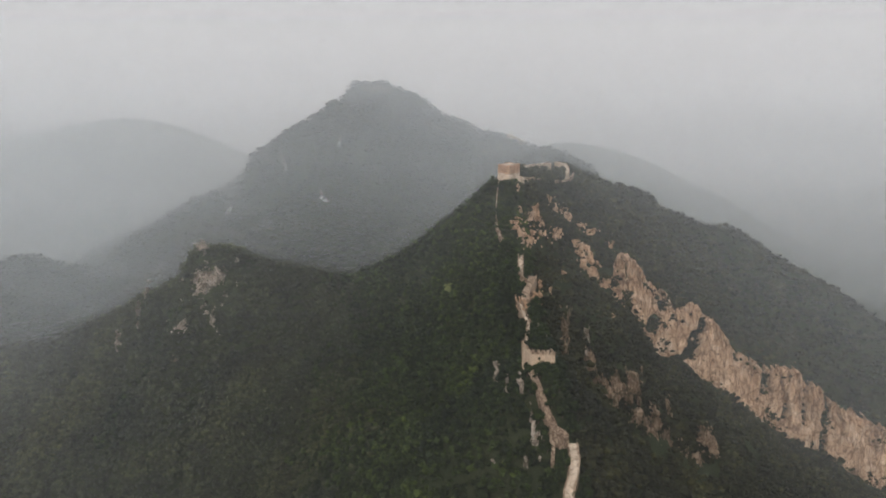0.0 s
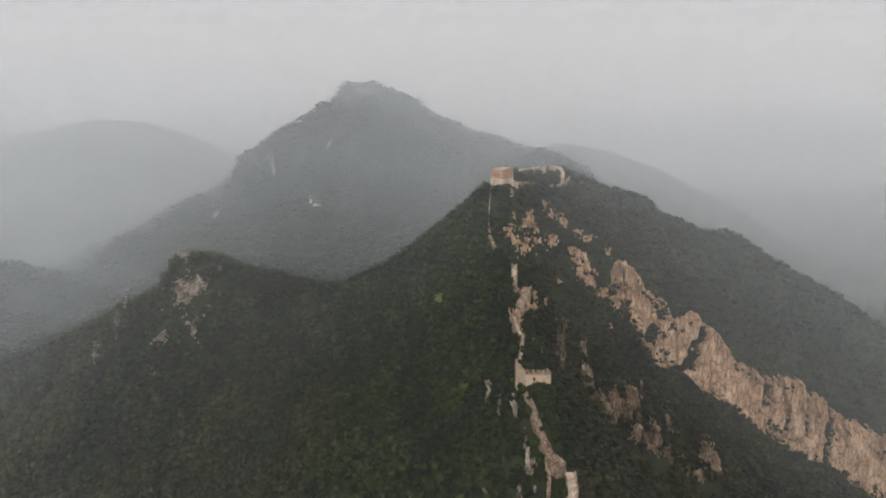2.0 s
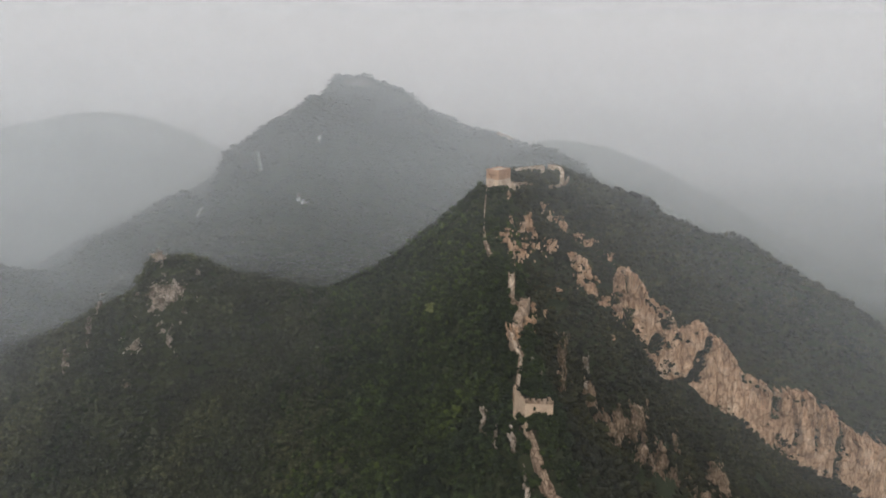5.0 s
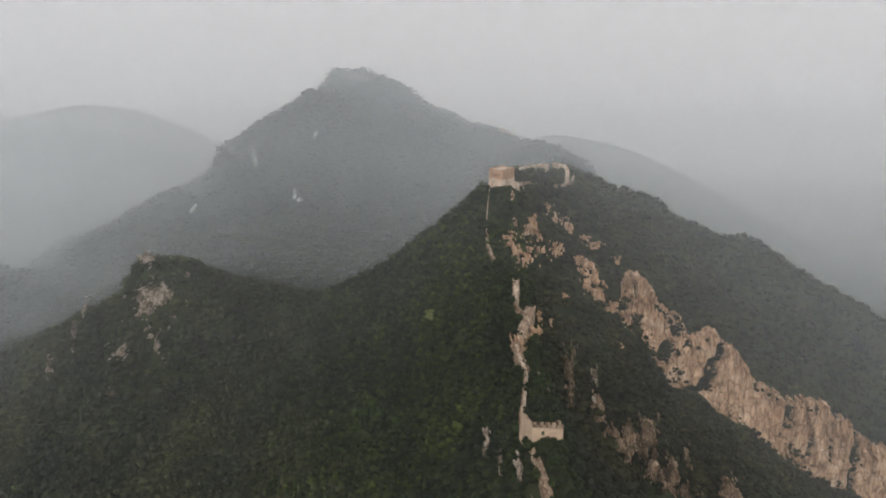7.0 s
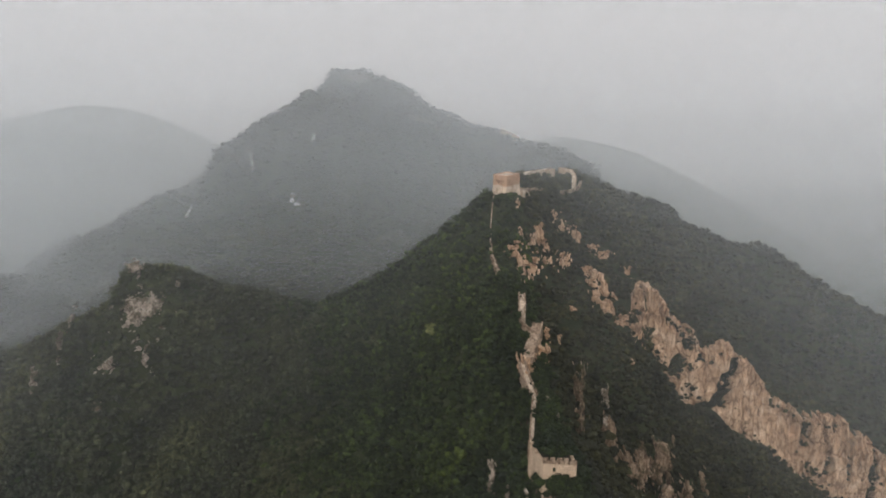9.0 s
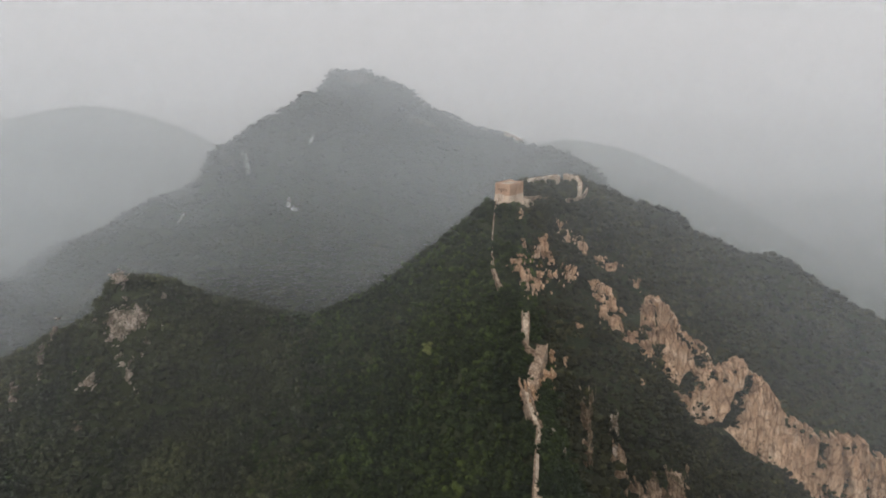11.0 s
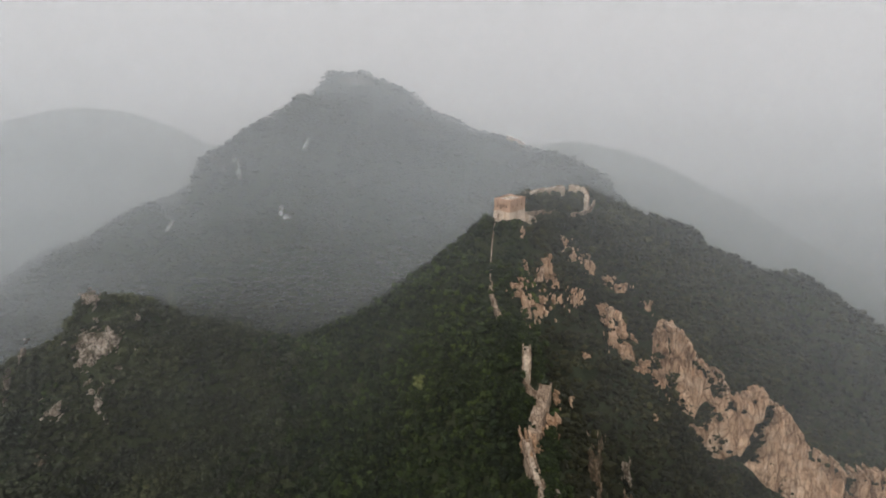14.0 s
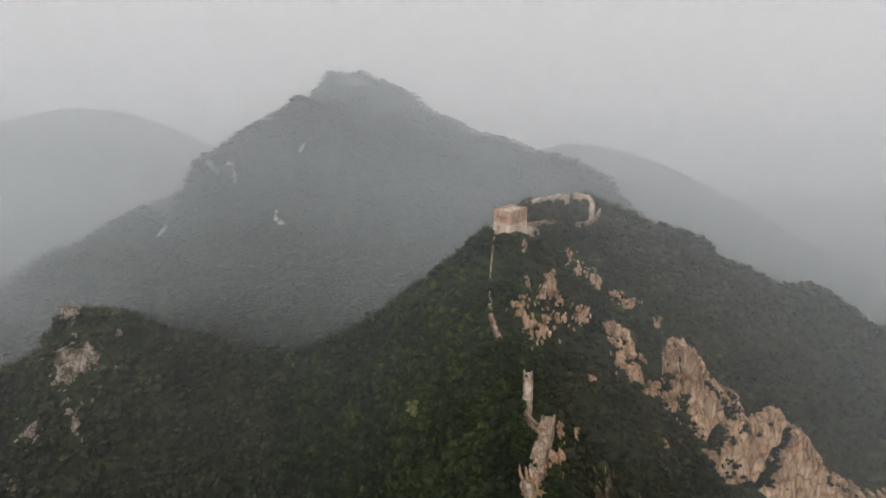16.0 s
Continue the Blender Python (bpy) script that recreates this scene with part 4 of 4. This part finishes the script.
def woods(name, label, mat, sites, rng, lumps, size, leaf=0, flat=0.85):
    x, y, z = sites
    n = len(x)
    big = size * np.clip(rng.lognormal(0.0, 0.28, n), 0.6, 1.5)
    c, r = [], []
    for k in range(lumps):
        spread = 0.0 if lumps == 1 else 0.62
        c.append(np.stack([x + rng.normal(0, spread, n) * big, y + rng.normal(0, spread, n) * big, z + big * rng.uniform(0.55, 1.5, n)], -1))
        r.append(big * rng.uniform(0.5, 0.85, n) * (1.35 if lumps == 1 else 1))
    c, r = np.concatenate(c), np.concatenate(r)
    m = [clumps(c, r, rng, flat)]
    if leaf:
        m.append(leaves(c, r, rng, leaf, 0.42))
    v, f = stack(*m)
    ob = new(name, mesh_from(name, v, f, mat, lumps == 1))
    return tagged(ob, label, "woods", kind="stuff")


rng = np.random.default_rng(5)


# slope sites above the camera's lowest sight line and not hidden behind the ridge
def on_seen_face(x, y, z, s):
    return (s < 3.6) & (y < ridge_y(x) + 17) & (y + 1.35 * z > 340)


def cliffless(x, y):
    (ty, tz), (fy, fz) = cliff_line(x)
    return ~((x > 102) & (x < 346) & (y > fy - 7.0 + 12 * fbm(x, x * 0, 12, 2, 3)) & (y < ty + 1.0))


# single trees beside the wall and the two towers
def tree_kind(seed, mat):
    r = np.random.default_rng(seed)
    bm = bmesh.new()
    rings = []
    for z, rad in ((-0.8, 0.24), (0.6, 0.18), (1.8, 0.12), (3.0, 0.05)):
        ring = [bm.verts.new((rad * math.cos(a) + 0.1 * z * math.sin(seed), rad * math.sin(a), z)) for a in np.linspace(0, 5.24, 6)]
        if rings:
            for i in range(6):
                bm.faces.new((rings[-1][i], rings[-1][(i + 1) % 6], ring[(i + 1) % 6], ring[i]))
        rings.append(ring)
    for k in range(3):
        a = seed + 2.1 * k
        d = Vector((math.cos(a), math.sin(a), 0.9)).normalized()
        p0, p1 = Vector((0, 0, 1.0 + 0.3 * k)), Vector((0, 0, 1.0 + 0.3 * k)) + d * 1.5
        q = Vector((-math.sin(a), math.cos(a), 0)) * 0.06
        tip = bm.verts.new(p1)
        vs = [bm.verts.new(p0 + o) for o in (q, -q, Vector((0, 0, 0.1)))]
        for i in range(3):
            bm.faces.new((vs[i], vs[(i + 1) % 3], tip))
    trunk_mesh = bpy.data.meshes.new("trunk")
    bm.to_mesh(trunk_mesh)
    bm.free()
    trunk_mesh.materials.append(M_BARK)
    n = 16
    c = r.normal(0, 1, (n, 3)) * (0.85, 0.85, 0.62) + (0, 0, 2.9)
    rad = r.uniform(0.5, 0.95, n)
    v, f = stack(clumps(c, rad, r), leaves(c, rad, r, 26, 0.3))
    crown_mesh = mesh_from("crown", v, f, mat, False)
    tree = new("tree")
    for name, me in (("trunk", trunk_mesh), ("crown", crown_mesh)):
        new(name, me).parent = tree
    return tagged(tree, "small green broadleaf tree beside the ruined wall", "tree", "trees along the wall")


KINDS = [tree_kind(k + 1, M_LEAF) for k in range(7)]
SITES = []
pick = random.Random(9)
sx, sy, sz = scatter(20, 50, 176, 345, 2.7, rng, lambda x, y, z, s: np.abs(x - np.interp(y, [p[1] for p in SPUR], [p[0] for p in SPUR])) < 6.0)
SITES = [(x, y, z) for x, y, z in zip(sx, sy, sz)][:270]
SITES += [(x, y, 196.6) for x in (30.6, 32.8, 35, 37) for y in (224.2, 226.5, 229)]
SITES += [(33.6, 219.6, 189.6), (35.4, 219.4, 189.8), (37.2, 219.4, 190), (34.6, 217.4, 189), (39.6, 220.4, 189.2), (36.4, 217, 189), (29.0, 222.4, 188.6), (33.0, 217.8, 189.2), (32.6, 220.2, 189.6), (34.4, 220.6, 189.9)]
for k, (x, y, z) in enumerate(SITES):
    m = pose(x, y, z, 0, 0, pick.uniform(0, 360))
    grow = pick.uniform(0.75, 1.25) if k < 270 else pick.uniform(0.6, 0.85)
    if k < len(KINDS):
        ob = KINDS[k]
        ob.matrix_basis = m
    else:
        ob = copy_thing(KINDS[k % len(KINDS)], m)
    ob.scale = (grow, grow, grow * pick.uniform(0.9, 1.15))


pale = tree_kind(31, M_PALE)
tagged(pale, "silvery pale tree standing out of the dark woods", "tree", "trees along the wall")
pale.matrix_basis = pose(-0.3, 348.3, float(height(-0.3, 348.3)), 0, 0, 40)
pale.scale = (1.3, 1.3, 1.6)


def off_spur(x, y):
    return (np.abs(x - np.interp(y, [p[1] for p in SPUR], [p[0] for p in SPUR])) >= 6.0) | (y > 345) | (y < 176)


def tinted_for_shade(x, y, z):
    """Trees given the greyed leaf colour that carries valley shade: western and low, mixing with the green trees over a
    wide border.
    """
    dull = 1 - smoothstep(-120, -45, x + 50 * fbm(x, y, 60, 3, 14)) + 0.45 * (1 - smoothstep(70, 150, z - 0.2 * (x + 40)))
    return lattice(np.floor(x / 2.4), np.floor(y / 2.4), 77) < dull


west = lambda x, y, z, s: on_seen_face(x, y, z, s) & (x < 44) & off_spur(x, y)
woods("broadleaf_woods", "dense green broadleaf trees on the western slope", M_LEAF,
      scatter(-130, 60, 165, 480, 2.35, rng, lambda x, y, z, s: west(x, y, z, s) & ~tinted_for_shade(x, y, z)), rng, 4, 1.5, 12)
woods("shade_tinted_woods", "brownish green trees low on the western slope, shade in their colour", M_DULL,
      scatter(-130, 60, 165, 480, 2.35, rng, lambda x, y, z, s: west(x, y, z, s) & tinted_for_shade(x, y, z)), rng, 4, 1.5, 12)
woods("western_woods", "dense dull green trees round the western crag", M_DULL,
      scatter(-335, -130, 230, 470, 2.6, rng, on_seen_face), rng, 3, 1.7, 6)
woods("bright_scrub", "yellowish green scrub along a low western spur", M_LEAF,
      scatter(-225, -170, 335, 412, 2.6, rng, lambda x, y, z, s: np.abs(x - np.interp(y, [352, 364, 377, 392, 406], [-204, -201, -193, -190, -186]) + 6 * fbm(x, y, 15, 2, 61)) < 6), rng, 3, 1.7, 6)
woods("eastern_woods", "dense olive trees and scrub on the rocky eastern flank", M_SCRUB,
      scatter(30, 350, 165, 500, 2.6, rng, lambda x, y, z, s: on_seen_face(x, y, z, s) & (x >= 44) & cliffless(x, y) & off_spur(x, y)), rng, 3, 1.68, 6)
# coarser trees where the ground falls outside the camera's view
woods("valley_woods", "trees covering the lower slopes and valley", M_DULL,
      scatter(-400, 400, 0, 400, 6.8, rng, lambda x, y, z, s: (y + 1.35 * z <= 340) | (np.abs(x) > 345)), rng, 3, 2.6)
woods("far_woods", "distant woods covering the hazy mountain", M_FAR,
      scatter(-620, 460, 480, 965, 3.7, rng, lambda x, y, z, s: (y > ridge_y(x) + 17) & (s < 2)), rng, 1, 2.6, 0, 0.4)
ledge = random.Random(4)
lx_, ly_, lz_ = [], [], []
for _ in range(900):
    x = ledge.uniform(104, 342)
    (ty, tz), (fy, fz) = (tuple(float(c) for c in pair) for pair in cliff_line(np.float64(x)))
    v = ledge.choice((ledge.uniform(-0.05, 0.3), ledge.random(), ledge.uniform(0.85, 1.02)))
    if float(fbm(x, 60 * v, 16, 2, 51)) < 0.16 - 0.25 * (v < 0.12) - 0.1 * (v > 0.9):
        continue
    lx_.append(x)
    ly_.append(fy + (ty - fy) * v - ledge.uniform(1.5, 5.0))
    lz_.append(fz - CANOPY + (tz - fz + 2) * v - 1.5)
for hx, hz, w, h in HOLLOWS:
    (ty, tz), (fy, fz) = (tuple(float(c) for c in pair) for pair in cliff_line(np.float64(hx)))
    for _ in range(int(1.1 * w * h)):
        dx, dz = ledge.uniform(-0.9, 0.9) * w, ledge.uniform(-0.95, 0.85) * h
        v = (hz + dz - fz) / (tz - fz)
        lx_.append(hx + dx)
        ly_.append(fy + (ty - fy) * min(1, max(0, v)) - ledge.uniform(0.0, 2.5))
        lz_.append(hz + dz - 1.5)
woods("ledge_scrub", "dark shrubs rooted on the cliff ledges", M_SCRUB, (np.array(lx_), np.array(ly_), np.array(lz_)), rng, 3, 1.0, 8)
